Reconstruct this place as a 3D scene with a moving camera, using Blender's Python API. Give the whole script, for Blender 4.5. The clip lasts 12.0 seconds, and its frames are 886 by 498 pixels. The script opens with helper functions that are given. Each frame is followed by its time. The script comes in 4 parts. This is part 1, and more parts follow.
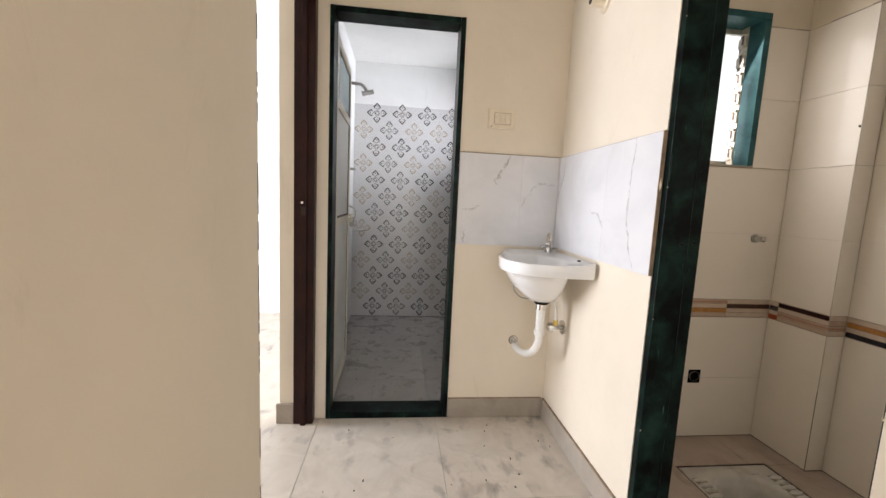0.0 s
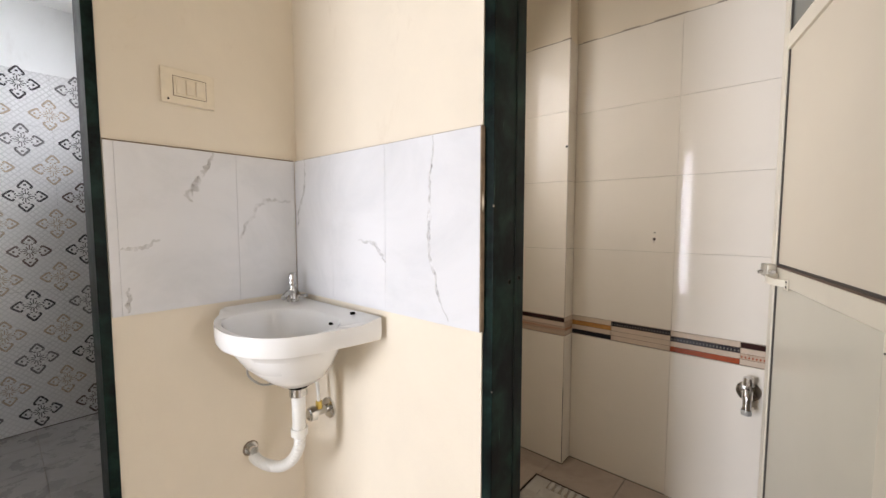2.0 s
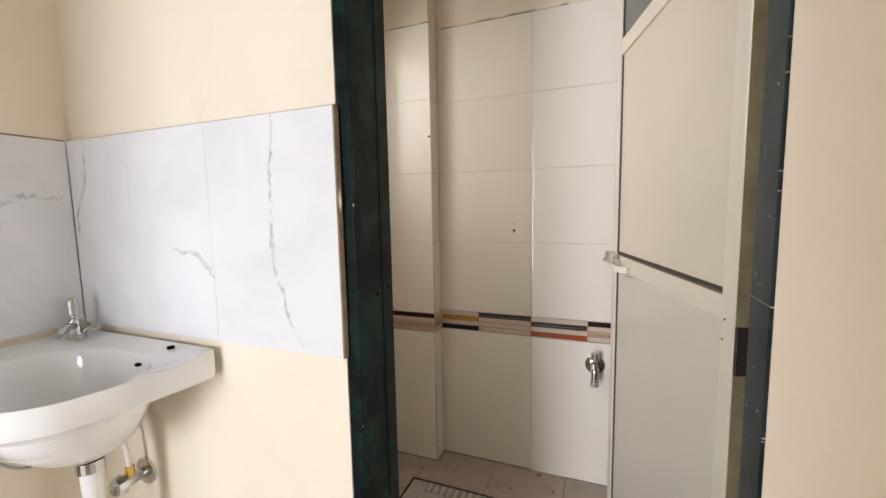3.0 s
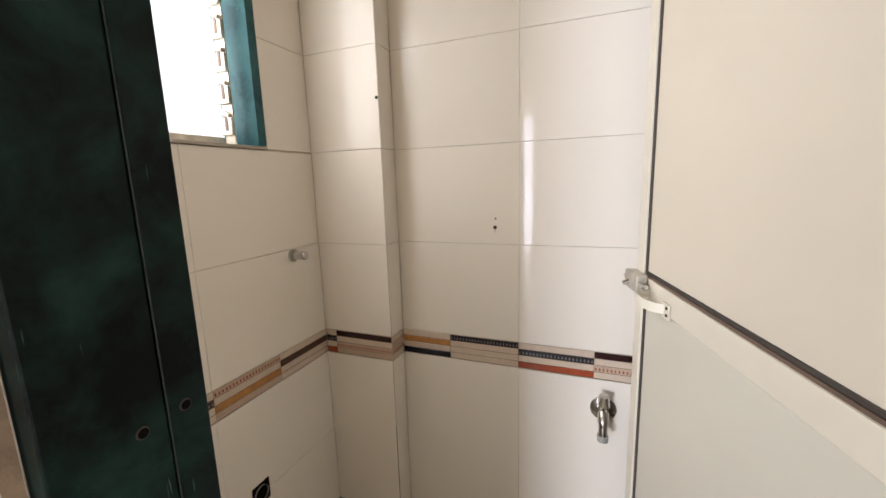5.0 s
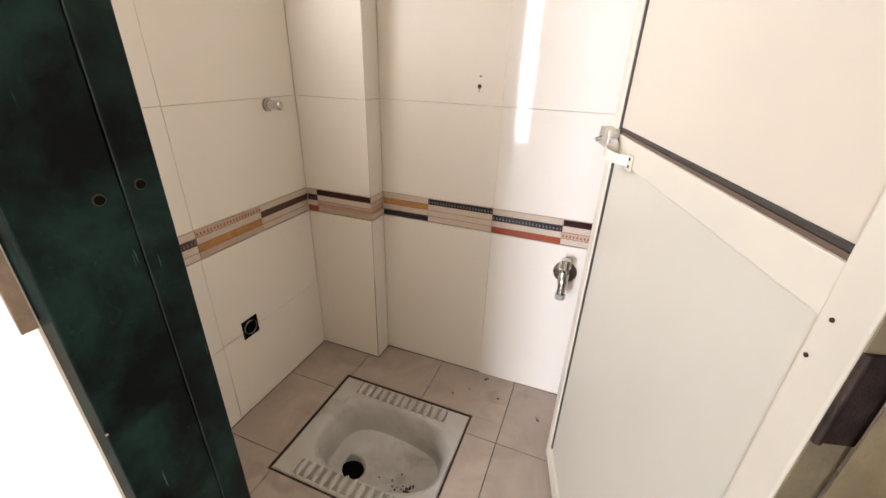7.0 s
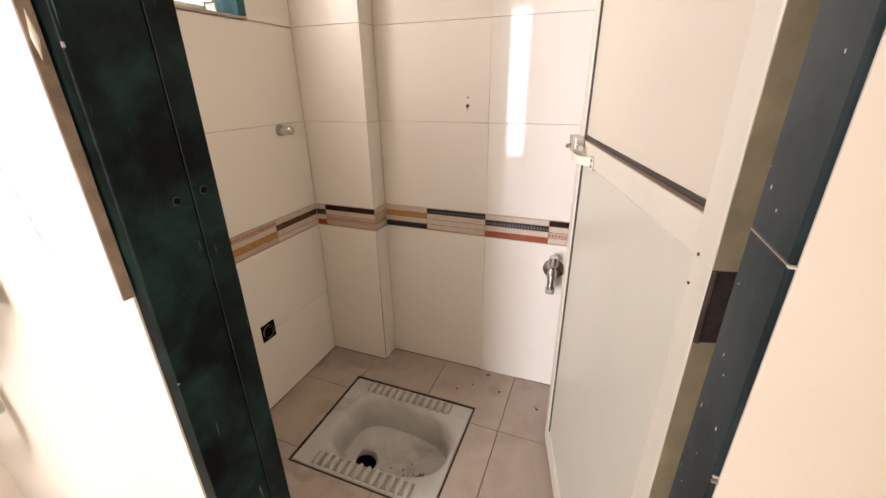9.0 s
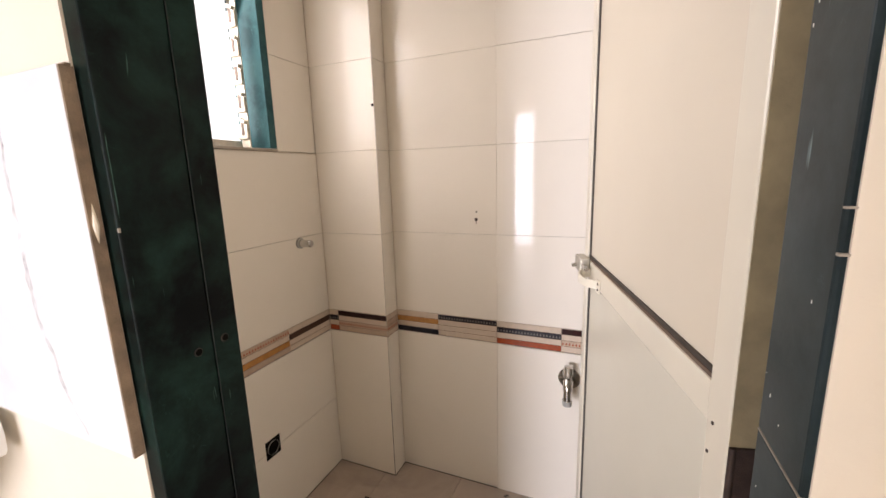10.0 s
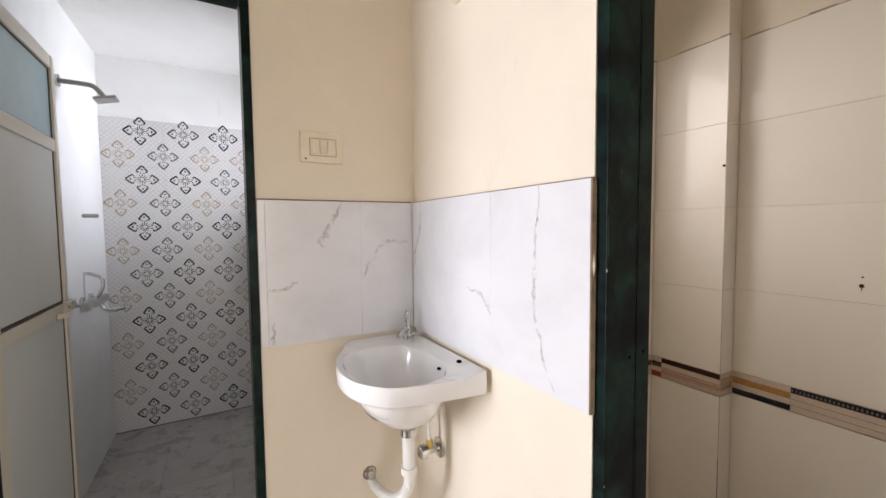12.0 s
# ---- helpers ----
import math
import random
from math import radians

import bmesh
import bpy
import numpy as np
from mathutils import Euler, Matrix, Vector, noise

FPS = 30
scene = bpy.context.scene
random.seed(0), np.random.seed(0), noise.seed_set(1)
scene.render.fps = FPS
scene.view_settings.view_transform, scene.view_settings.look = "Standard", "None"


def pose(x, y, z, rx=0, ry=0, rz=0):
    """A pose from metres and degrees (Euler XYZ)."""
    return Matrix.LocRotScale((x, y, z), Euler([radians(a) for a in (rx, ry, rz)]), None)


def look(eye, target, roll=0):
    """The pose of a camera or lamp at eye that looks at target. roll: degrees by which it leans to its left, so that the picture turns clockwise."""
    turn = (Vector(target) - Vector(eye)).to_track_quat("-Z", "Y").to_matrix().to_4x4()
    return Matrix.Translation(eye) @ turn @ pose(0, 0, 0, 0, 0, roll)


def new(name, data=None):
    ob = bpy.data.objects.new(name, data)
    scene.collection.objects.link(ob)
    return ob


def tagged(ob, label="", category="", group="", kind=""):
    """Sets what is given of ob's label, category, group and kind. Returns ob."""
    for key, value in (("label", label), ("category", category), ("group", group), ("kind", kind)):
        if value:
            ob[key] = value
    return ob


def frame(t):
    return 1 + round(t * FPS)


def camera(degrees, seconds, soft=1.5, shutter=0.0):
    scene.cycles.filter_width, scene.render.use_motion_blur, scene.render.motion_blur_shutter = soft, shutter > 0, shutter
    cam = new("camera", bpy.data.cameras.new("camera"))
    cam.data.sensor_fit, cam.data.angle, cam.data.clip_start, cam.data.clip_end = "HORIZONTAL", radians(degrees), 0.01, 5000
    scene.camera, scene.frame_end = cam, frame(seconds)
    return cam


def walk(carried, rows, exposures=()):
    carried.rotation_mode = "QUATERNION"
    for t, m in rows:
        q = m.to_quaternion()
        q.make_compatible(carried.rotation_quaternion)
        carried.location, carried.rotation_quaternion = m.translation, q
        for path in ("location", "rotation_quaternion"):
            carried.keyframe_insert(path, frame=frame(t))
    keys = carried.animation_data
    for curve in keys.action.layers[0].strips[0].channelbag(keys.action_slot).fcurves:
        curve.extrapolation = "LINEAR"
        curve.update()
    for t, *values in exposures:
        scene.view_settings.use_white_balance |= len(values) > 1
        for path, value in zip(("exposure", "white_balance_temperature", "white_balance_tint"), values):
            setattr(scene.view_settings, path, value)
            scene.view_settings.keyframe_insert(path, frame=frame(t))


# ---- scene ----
cam = camera(96.7, 12.0)
PATH = [
    (0, (0.237, 0.251, 1.141), (0.46, 2.225, 0.906), 2.7),
    (0.5, (0.257, 0.415, 1.134), (0.556, 2.38, 0.91), 1.5),
    (1, (0.259, 0.619, 1.143), (0.851, 2.522, 0.981), 0.7),
    (1.5, (0.304, 0.763, 1.162), (1.314, 2.483, 1.016), 0.3),
    (2, (0.33, 0.912, 1.186), (1.832, 2.225, 1.045), -0.0),
    (2.5, (0.373, 0.98, 1.205), (2.141, 1.898, 1.034), -0.7),
    (3, (0.451, 0.988, 1.21), (2.3, 1.721, 1.006), -1.1),
    (3.5, (0.597, 0.971, 1.234), (2.442, 1.714, 1.029), -1.5),
    (5.5, (0.949, 1.034, 1.258), (2.769, 1.757, 0.806), -1.0),
    (6, (0.936, 1.004, 1.222), (2.72, 1.717, 0.616), 0.2),
    (6.5, (0.932, 0.983, 1.2), (2.65, 1.664, 0.435), 1.2),
    (7, (0.905, 0.964, 1.172), (2.6, 1.605, 0.316), 1.9),
    (9, (0.784, 0.898, 1.179), (2.503, 1.569, 0.409), -0.7),
    (9.5, (0.783, 0.901, 1.217), (2.563, 1.606, 0.639), -1.4),
    (10, (0.79, 0.896, 1.269), (2.602, 1.659, 0.901), -1.7),
    (10.5, (0.766, 0.89, 1.308), (2.555, 1.768, 1.137), -1.9),
    (11, (0.727, 0.901, 1.325), (2.377, 2.028, 1.256), -1.8),
    (11.5, (0.605, 0.936, 1.316), (1.956, 2.41, 1.263), -1.3),
    (12, (0.429, 0.909, 1.303), (1.406, 2.65, 1.193), -0.6),
]
walk(cam, [(t, look(eye, target, roll)) for t, eye, target, roll in PATH],
     [(0, 0.47, 6550, 16), (1.5, 0.5, 6550, 16), (2.5, 0.44, 6550, 15), (3.5, 0.48, 6450, 15), (5.5, 0.84, 6350, 16), (7, 1.16, 6400, 18), (9, 0.99, 6800, 22),
      (10, 0.8, 6700, 21), (11, 0.72, 6600, 18), (12, 0.48, 6500, 18)])

# ---- world, lamps, exposure ----
world = bpy.data.worlds.new("sky")
scene.world = world
world.use_nodes = True
wn = world.node_tree.nodes
sky = wn.new("ShaderNodeTexSky")
sky.sky_type, sky.sun_disc = "NISHITA", False
sky.sun_elevation, sky.sun_rotation = radians(48), radians(170)
wn["Background"].inputs[1].default_value = 0.15
world.node_tree.links.new(sky.outputs[0], wn["Background"].inputs[0])


def lamp(name, eye, target, sx, sy, watts, colour):
    d = bpy.data.lights.new(name, "AREA")
    d.shape, d.size, d.size_y, d.energy, d.color = "RECTANGLE", sx, sy, watts, colour
    ob = new(name, d)
    ob.matrix_world = look(eye, target)
    return ob


sun = bpy.data.lights.new("sun", "SUN")
sun.energy, sun.angle, sun.color = 3.0, radians(0.5), (1.0, 0.95, 0.88)
new("sun", sun).matrix_world = look((1.5, -8, 9), (0, 0, 0))
lamp("balcony_daylight", (-2.93, 2.39, 1.13), (0, 2.22, 1.0), 0.92, 2.06, 108, (0.87, 0.93, 1.0))
# fill from an unseen opening, added to brighten the passage walls
lamp("passage_fill_daylight", (0.475, -1.48, 1.05), (0.475, 2, 1.05), 0.95, 2.0, 11.5, (1.0, 0.96, 0.9))
wc_lamp = lamp("toilet_window_daylight", (1.54, 2.03, 1.70), (1.58, 1.05, 1.2), 0.5, 0.58, 4.1, (1.0, 0.98, 0.95))
bath_lamp = lamp("bathroom_window_daylight", (1.12, 3.62, 1.75), (0, 3.8, 1.98), 0.5, 0.6, 5.6, (0.86, 0.92, 1.0))

wc_lamp.data.spread, bath_lamp.data.spread = radians(168), radians(105)

# ---- materials ----
class Mat:
    """Small builder of a Principled material with object-space noise."""

    def __init__(self, name, rough=0.5, metal=0.0, spec=0.5):
        self.m = bpy.data.materials.new(name)
        self.m.use_nodes = True
        self.t = self.m.node_tree
        self.b = self.t.nodes["Principled BSDF"]
        self.b.inputs["Roughness"].default_value = rough
        self.b.inputs["Metallic"].default_value = metal
        self.b.inputs["Specular IOR Level"].default_value = spec
        geo = self.t.nodes.new("ShaderNodeNewGeometry")
        self.pos = geo.outputs["Position"]

    def link(self, a, b):
        self.t.links.new(a, b)

    def noise(self, scale, detail=4, rough=0.55, dist=0.0, stretch=None):
        n = self.t.nodes.new("ShaderNodeTexNoise")
        n.inputs["Scale"].default_value, n.inputs["Detail"].default_value = scale, detail
        n.inputs["Roughness"].default_value, n.inputs["Distortion"].default_value = rough, dist
        src = self.pos
        if stretch:
            mp = self.t.nodes.new("ShaderNodeMapping")
            mp.inputs["Scale"].default_value = stretch
            self.link(src, mp.inputs["Vector"])
            src = mp.outputs[0]
        self.link(src, n.inputs["Vector"])
        return n.outputs["Fac"]

    def ramp(self, fac, stops):
        r = self.t.nodes.new("ShaderNodeValToRGB")
        e = r.color_ramp.elements
        while len(e) < len(stops):
            e.new(0.5)
        for k, (p, c) in zip(e, stops):
            k.position, k.color = p, (*c, 1) if len(c) == 3 else c
        self.link(fac, r.inputs[0])
        return r.outputs[0]

    def mix(self, fac, a, b, mode="MIX"):
        x = self.t.nodes.new("ShaderNodeMix")
        x.data_type, x.blend_type = "RGBA", mode
        for sock, v in ((x.inputs[0], fac), (x.inputs[6], a), (x.inputs[7], b)):
            if isinstance(v, (int, float)):
                sock.default_value = v
            elif isinstance(v, tuple):
                sock.default_value = (*v, 1)
            else:
                self.link(v, sock)
        return x.outputs[2]

    def colour(self, v):
        if isinstance(v, tuple):
            self.b.inputs["Base Color"].default_value = (*v, 1)
        else:
            self.link(v, self.b.inputs["Base Color"])
        return self

    def rough(self, fac, lo, hi):
        r = self.t.nodes.new("ShaderNodeMapRange")
        r.inputs[3].default_value, r.inputs[4].default_value = lo, hi
        self.link(fac, r.inputs[0])
        self.link(r.outputs[0], self.b.inputs["Roughness"])
        return self

    def bump(self, fac, strength, dist=0.002):
        n = self.t.nodes.new("ShaderNodeBump")
        n.inputs["Strength"].default_value, n.inputs["Distance"].default_value = strength, dist
        self.link(fac, n.inputs["Height"])
        self.link(n.outputs[0], self.b.inputs["Normal"])
        return self

    def varied(self):
        o = self.t.nodes.new("ShaderNodeObjectInfo")
        return o.outputs["Random"]


def plain(name, c, rough=0.5, metal=0.0, var=0.12, scale=14, bump=0.0, spec=0.5):
    k = Mat(name, rough, metal, spec)
    lo = tuple(x * (1 - var) for x in c)
    hi = tuple(min(1, x * (1 + var)) for x in c)
    k.colour(k.ramp(k.noise(scale, 5), [(0.3, lo), (0.7, hi)]))
    k.rough(k.noise(scale * 1.3, 2), max(0.02, rough * 0.9), min(1, rough * 1.12))
    if bump:
        k.bump(k.noise(scale * 12, 4), bump)
    return k.m


def wall_paint(name, c, stain):
    k = Mat(name, 0.62, spec=0.35)
    big = k.ramp(k.noise(1.6, 6, 0.6, 0.4), [(0.25, tuple(x * 0.90 for x in c)), (0.6, c), (0.85, tuple(min(1, x * 1.03) for x in c))])
    dirt = k.ramp(k.noise(5.5, 9, 0.72, 0.8, (1, 1, 0.35)), [(0.60, (0, 0, 0)), (0.80, (0.55, 0.55, 0.55))])
    k.colour(k.mix(dirt, big, stain))
    k.rough(k.noise(9, 4), 0.5, 0.75)
    k.bump(k.noise(75, 5, 0.6), 0.22, 0.0025)
    return k.m


CREAM = wall_paint("cream_wall_paint", (0.80, 0.715, 0.585), (0.55, 0.44, 0.31))
WHITE_PAINT = wall_paint("white_wall_paint", (0.80, 0.80, 0.78), (0.62, 0.60, 0.56))
CEIL = wall_paint("ceiling_paint", (0.80, 0.79, 0.76), (0.66, 0.64, 0.60))


def glazed_tile(name, c, rough=0.045, amount=0.03):
    k = Mat(name, rough, spec=0.24)
    base = k.ramp(k.varied(), [(0.0, tuple(x * (1 - amount) for x in c)), (1.0, c)])
    film = k.ramp(k.noise(4, 7, 0.65, 0.5), [(0.5, (0, 0, 0)), (0.85, (0.22, 0.22, 0.22))])
    k.colour(k.mix(film, base, tuple(x * 0.8 for x in c)))
    k.rough(k.noise(7, 6, 0.7), rough * 0.5, rough * 1.8)
    k.bump(k.noise(3.2, 2), 0.03, 0.003)
    return k.m


TILE = glazed_tile("ivory_glazed_tile", (0.85, 0.79, 0.70))
GROUT = plain("grey_grout", (0.38, 0.33, 0.27), 0.9, bump=0.3)
GROUT_DARK = plain("dirty_grout", (0.10, 0.085, 0.07), 0.9, bump=0.3)
EDGE = plain("brown_mortar_edge", (0.25, 0.18, 0.12), 0.9, var=0.35, scale=30, bump=0.5)


def vein_tile():
    k = Mat("veined_white_tile", 0.12, spec=0.4)
    cloud = k.ramp(k.noise(2.6, 7, 0.62, 0.9), [(0.3, (0.655, 0.66, 0.675)), (0.5, (0.735, 0.735, 0.75)), (0.7, (0.76, 0.76, 0.775))])
    k.colour(cloud)
    k.rough(k.noise(6, 5), 0.07, 0.22)
    return k.m


def vein_print(name, c):
    k = Mat(name, 0.15, spec=0.4)
    see = k.t.nodes.new("ShaderNodeMapRange")
    see.inputs[1].default_value, see.inputs[2].default_value, see.inputs[4].default_value = 0.34, 0.74, 0.55
    k.link(k.noise(38, 6, 0.7), see.inputs[0])
    k.link(see.outputs[0], k.b.inputs["Alpha"])
    k.colour(k.ramp(k.noise(60, 4), [(0.3, tuple(x * 0.8 for x in c)), (0.7, c)]))
    return k.m


VEIN_DARK = vein_print("grey_brown_vein", (0.56, 0.535, 0.51))
VEIN_FAINT = vein_print("faint_warm_vein", (0.675, 0.645, 0.625))
VEIN = vein_tile()


def floor_stone(name, c, dirt, rough, amount=1.0):
    k = Mat(name, rough)
    base = k.mix(k.varied(), tuple(x * 0.94 for x in c), c)
    cloud = k.ramp(k.noise(6, 8, 0.65, 1.0), [(0.3, (0.82, 0.80, 0.78)), (0.65, (1, 1, 1))])
    base = k.mix(1.0, base, cloud, "MULTIPLY")
    spots = k.ramp(k.noise(7.5, 5, 0.52, 0.3, (1.6, 1.0, 1)), [(0.53, (0, 0, 0)), (0.62, (0.5, 0.5, 0.5)), (0.72, (0.9, 0.9, 0.9))])
    area = k.ramp(k.noise(2.4, 3), [(0.42, (0, 0, 0)), (0.62, (amount, amount, amount))])
    k.colour(k.mix(k.mix(1.0, spots, area, "MULTIPLY"), base, dirt))
    k.rough(k.noise(8, 6, 0.7), rough * 0.7, min(1, rough * 2.2))
    k.bump(k.noise(40, 5), 0.1, 0.001)
    return k.m


FLOOR = floor_stone("beige_floor_tile", (0.62, 0.56, 0.48), (0.13, 0.11, 0.095), 0.28)
WCFLOOR = floor_stone("brown_floor_tile", (0.50, 0.41, 0.335), (0.22, 0.16, 0.12), 0.34, 0.6)
BATHFLOOR = floor_stone("grey_floor_tile", (0.47, 0.45, 0.43), (0.18, 0.16, 0.14), 0.2, 0.0)
SKIRT = floor_stone("skirting_tile", (0.40, 0.35, 0.29), (0.2, 0.16, 0.13), 0.35, 0.3)


def marble(name, dark, light, paint):
    k = Mat(name, 0.3, spec=0.1)
    mid = tuple(a * 0.7 + b * 0.3 for a, b in zip(dark, light))
    cloud = k.ramp(k.noise(8.5, 12, 0.66, 0.25), [(0.40, dark), (0.52, mid), (0.60, tuple(x * 0.6 for x in light)), (0.74, light)])
    fleck = k.ramp(k.noise(55, 8, 0.8, 1.2), [(0.58, (0, 0, 0)), (0.70, (0.5, 0.5, 0.5))])
    patch = k.ramp(k.noise(9, 3, 0.5, 0.6), [(0.52, (0, 0, 0)), (0.64, (1, 1, 1))])
    cloud = k.mix(k.mix(1.0, fleck, patch, "MULTIPLY"), cloud, tuple(x * 2.2 for x in light))
    chips = k.ramp(k.noise(42, 8, 0.75, 0.5, (1, 1, 0.4)), [(0.71, (0, 0, 0)), (0.73, (0.8, 0.8, 0.8))])
    scr = k.ramp(k.noise(28, 2, 0.5, 0.3, (4, 4, 0.25)), [(0.735, (0, 0, 0)), (0.76, (0.55, 0.55, 0.55))])
    k.colour(k.mix(scr, k.mix(chips, cloud, paint), tuple(min(1, x * 5 + 0.06) for x in light)))
    k.rough(k.noise(10, 6, 0.7), 0.18, 0.5)
    k.bump(k.noise(22, 6), 0.2, 0.0015)
    return k.m


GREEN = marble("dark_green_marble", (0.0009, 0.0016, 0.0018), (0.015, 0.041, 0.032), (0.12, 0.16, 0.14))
# same marble on the south jamb, window light and reflections put into its colour
GREEN_LIT = marble("lit_green_marble", (0.012, 0.02, 0.022), (0.045, 0.068, 0.075), (0.35, 0.38, 0.38))
TEAL = marble("teal_marble", (0.022, 0.075, 0.085), (0.07, 0.20, 0.21), (0.45, 0.5, 0.48))
WOOD = plain("dark_brown_painted_wood", (0.022, 0.0065, 0.0045), 0.4, var=0.4, scale=9, bump=0.15, spec=0.2)
PVC = plain("cream_door_frame", (0.70, 0.645, 0.53), 0.32, var=0.05, scale=6)
PANEL_UP = plain("cream_door_panel", (0.66, 0.59, 0.475), 0.28, var=0.03, scale=3)
PANEL_LOW = plain("pale_green_door_panel", (0.63, 0.60, 0.50), 0.22, var=0.03, scale=3)
PANEL_GREY = plain("grey_door_panel", (0.66, 0.67, 0.63), 0.3, var=0.04, scale=3)
DARK_PANE = plain("smoked_glass_pane", (0.15, 0.16, 0.145), 0.22, var=0.06, scale=5)
FROST = plain("frosted_glass_pane", (0.30, 0.45, 0.47), 0.25, var=0.06, scale=5)
GASKET = plain("dark_gasket", (0.05, 0.04, 0.033), 0.6)
GROOVE = plain("brown_groove", (0.13, 0.085, 0.06), 0.6)
CERAMIC = plain("white_ceramic", (0.82, 0.815, 0.80), 0.06, var=0.03, scale=5)
PANCER = floor_stone("stained_pan_ceramic", (0.60, 0.575, 0.52), (0.24, 0.19, 0.14), 0.22)
PANDARK = floor_stone("dark_pan_ceramic", (0.36, 0.32, 0.26), (0.12, 0.09, 0.06), 0.4)
CHROME = plain("chrome", (0.62, 0.61, 0.59), 0.16, 1.0, var=0.15, scale=25)
BRASS = plain("yellow_brass", (0.70, 0.50, 0.12), 0.35, 0.6)
WPLAST = plain("white_plastic", (0.80, 0.79, 0.75), 0.35, var=0.05)
GPLAST = plain("grey_plastic", (0.34, 0.33, 0.30), 0.45)
SWITCH = plain("ivory_switch_plastic", (0.76, 0.67, 0.52), 0.4, var=0.06, scale=30)
BLACK = plain("black_hole", (0.006, 0.005, 0.004), 0.9, spec=0.03)
HOLE_RIM = plain("rust_stained_stone", (0.03, 0.022, 0.018), 0.7, var=0.5, scale=120)
JOINT_PALE = plain("pale_stone_joint", (0.018, 0.024, 0.023), 0.7, var=0.7, scale=30)
# brown holds the shade on the door's hinge edge and the south rebate
SHADED_EDGE = plain("shaded_brown_edge", (0.25, 0.195, 0.11), 0.7, var=0.3, scale=18, bump=0.2)
RUST = plain("rusty_dark_steel", (0.055, 0.035, 0.028), 0.6, 0.5, var=0.4, scale=60, bump=0.3)
ALU = plain("aluminium", (0.52, 0.48, 0.40), 0.4, 0.5, var=0.25, scale=40)


def strip(name, c, rough=0.14, var=0.22):
    k = Mat(name, rough, spec=0.3)
    k.colour(k.ramp(k.noise(45, 6, 0.7, 0.6), [(0.3, tuple(x * (1 - var) for x in c)), (0.7, tuple(min(1, x * (1 + var)) for x in c))]))
    return k.m


B_BEIGE = strip("band_beige", (0.60, 0.49, 0.39), var=0.08)
B_PINK = strip("band_pink_beige", (0.50, 0.37, 0.275), var=0.12)
B_AMBER = strip("band_amber", (0.44, 0.21, 0.065))
B_NAVY = strip("band_navy_black", (0.020, 0.018, 0.024))
B_MAROON = strip("band_dark_maroon", (0.028, 0.009, 0.009))
B_BROWN = strip("band_dark_brown", (0.075, 0.04, 0.028))
B_RED = strip("band_terracotta", (0.33, 0.065, 0.024))
B_LINE = strip("band_fine_line", (0.16, 0.09, 0.06))
B_DOT = strip("band_grey_dots", (0.19, 0.175, 0.16))


# ---- mesh helpers ----
def finish(name, bm, mats, smooth=False):
    me = bpy.data.meshes.new(name)
    bmesh.ops.recalc_face_normals(bm, faces=bm.faces)
    for e in bm.edges:
        e.smooth = not (len(e.link_faces) == 2 and e.calc_face_angle(0) > 0.75)
    bm.to_mesh(me)
    bm.free()
    for m in mats if isinstance(mats, (list, tuple)) else [mats]:
        me.materials.append(m)
    if smooth:
        for p in me.polygons:
            p.use_smooth = True
    return me


def part(name, bm, material, parent=None, label="", smooth=False):
    ob = new(name, finish(name, bm, material, smooth))
    if parent:
        ob.parent = parent
    if label:
        ob["label"] = label
    return ob


def thing(name, label, category, group="", kind=""):
    return tagged(new(name), label, category, group, kind)


def box(bm, x0, x1, y0, y1, z0, z1, mi=0):
    v = [bm.verts.new((x, y, z)) for z in (z0, z1) for y in (y0, y1) for x in (x0, x1)]
    for q in ((0, 2, 3, 1), (4, 5, 7, 6), (0, 1, 5, 4), (2, 6, 7, 3), (0, 4, 6, 2), (1, 3, 7, 5)):
        bm.faces.new([v[i] for i in q]).material_index = mi
    return v


def solid(x0, x1, y0, y1, z0, z1, r=0.0, seg=2):
    bm = bmesh.new()
    box(bm, x0, x1, y0, y1, z0, z1)
    if r:
        bmesh.ops.bevel(bm, geom=list(bm.edges), offset=r, segments=seg, profile=0.6, affect="EDGES")
    return bm


def boxes(*rows):
    bm = bmesh.new()
    for r in rows:
        box(bm, *r)
    return bm


def tube(points, radius, n=14, caps=True):
    """A round tube along a polyline; radius a number or one for each point."""
    bm = bmesh.new()
    pts = [Vector(p) for p in points]
    rad = radius if isinstance(radius, (list, tuple)) else [radius] * len(pts)
    rings, ref = [], None
    for i, p in enumerate(pts):
        d = (pts[min(i + 1, len(pts) - 1)] - pts[max(i - 1, 0)]).normalized()
        if ref is None:
            ref = d.orthogonal().normalized()
        ref = (ref - d * ref.dot(d)).normalized()
        side = d.cross(ref)
        rings.append([bm.verts.new(p + (ref * math.cos(a) + side * math.sin(a)) * rad[i]) for a in (2 * math.pi * k / n for k in range(n))])
    for a, b in zip(rings, rings[1:]):
        for k in range(n):
            bm.faces.new((a[k], a[(k + 1) % n], b[(k + 1) % n], b[k]))
    if caps:
        bm.faces.new(rings[0])
        bm.faces.new(rings[-1])
    return bm


def smooth_path(points, n=8):
    """Catmull-Rom through the points."""
    p = [Vector(q) for q in points]
    p = [p[0] * 2 - p[1]] + p + [p[-1] * 2 - p[-2]]
    out = []
    for i in range(1, len(p) - 2):
        for k in range(n):
            t = k / n
            out.append(0.5 * (2 * p[i] + (p[i + 1] - p[i - 1]) * t + (2 * p[i - 1] - 5 * p[i] + 4 * p[i + 1] - p[i + 2]) * t * t
                              + (3 * p[i] - p[i - 1] - 3 * p[i + 1] + p[i + 2]) * t ** 3))
    return out + [p[-2]]


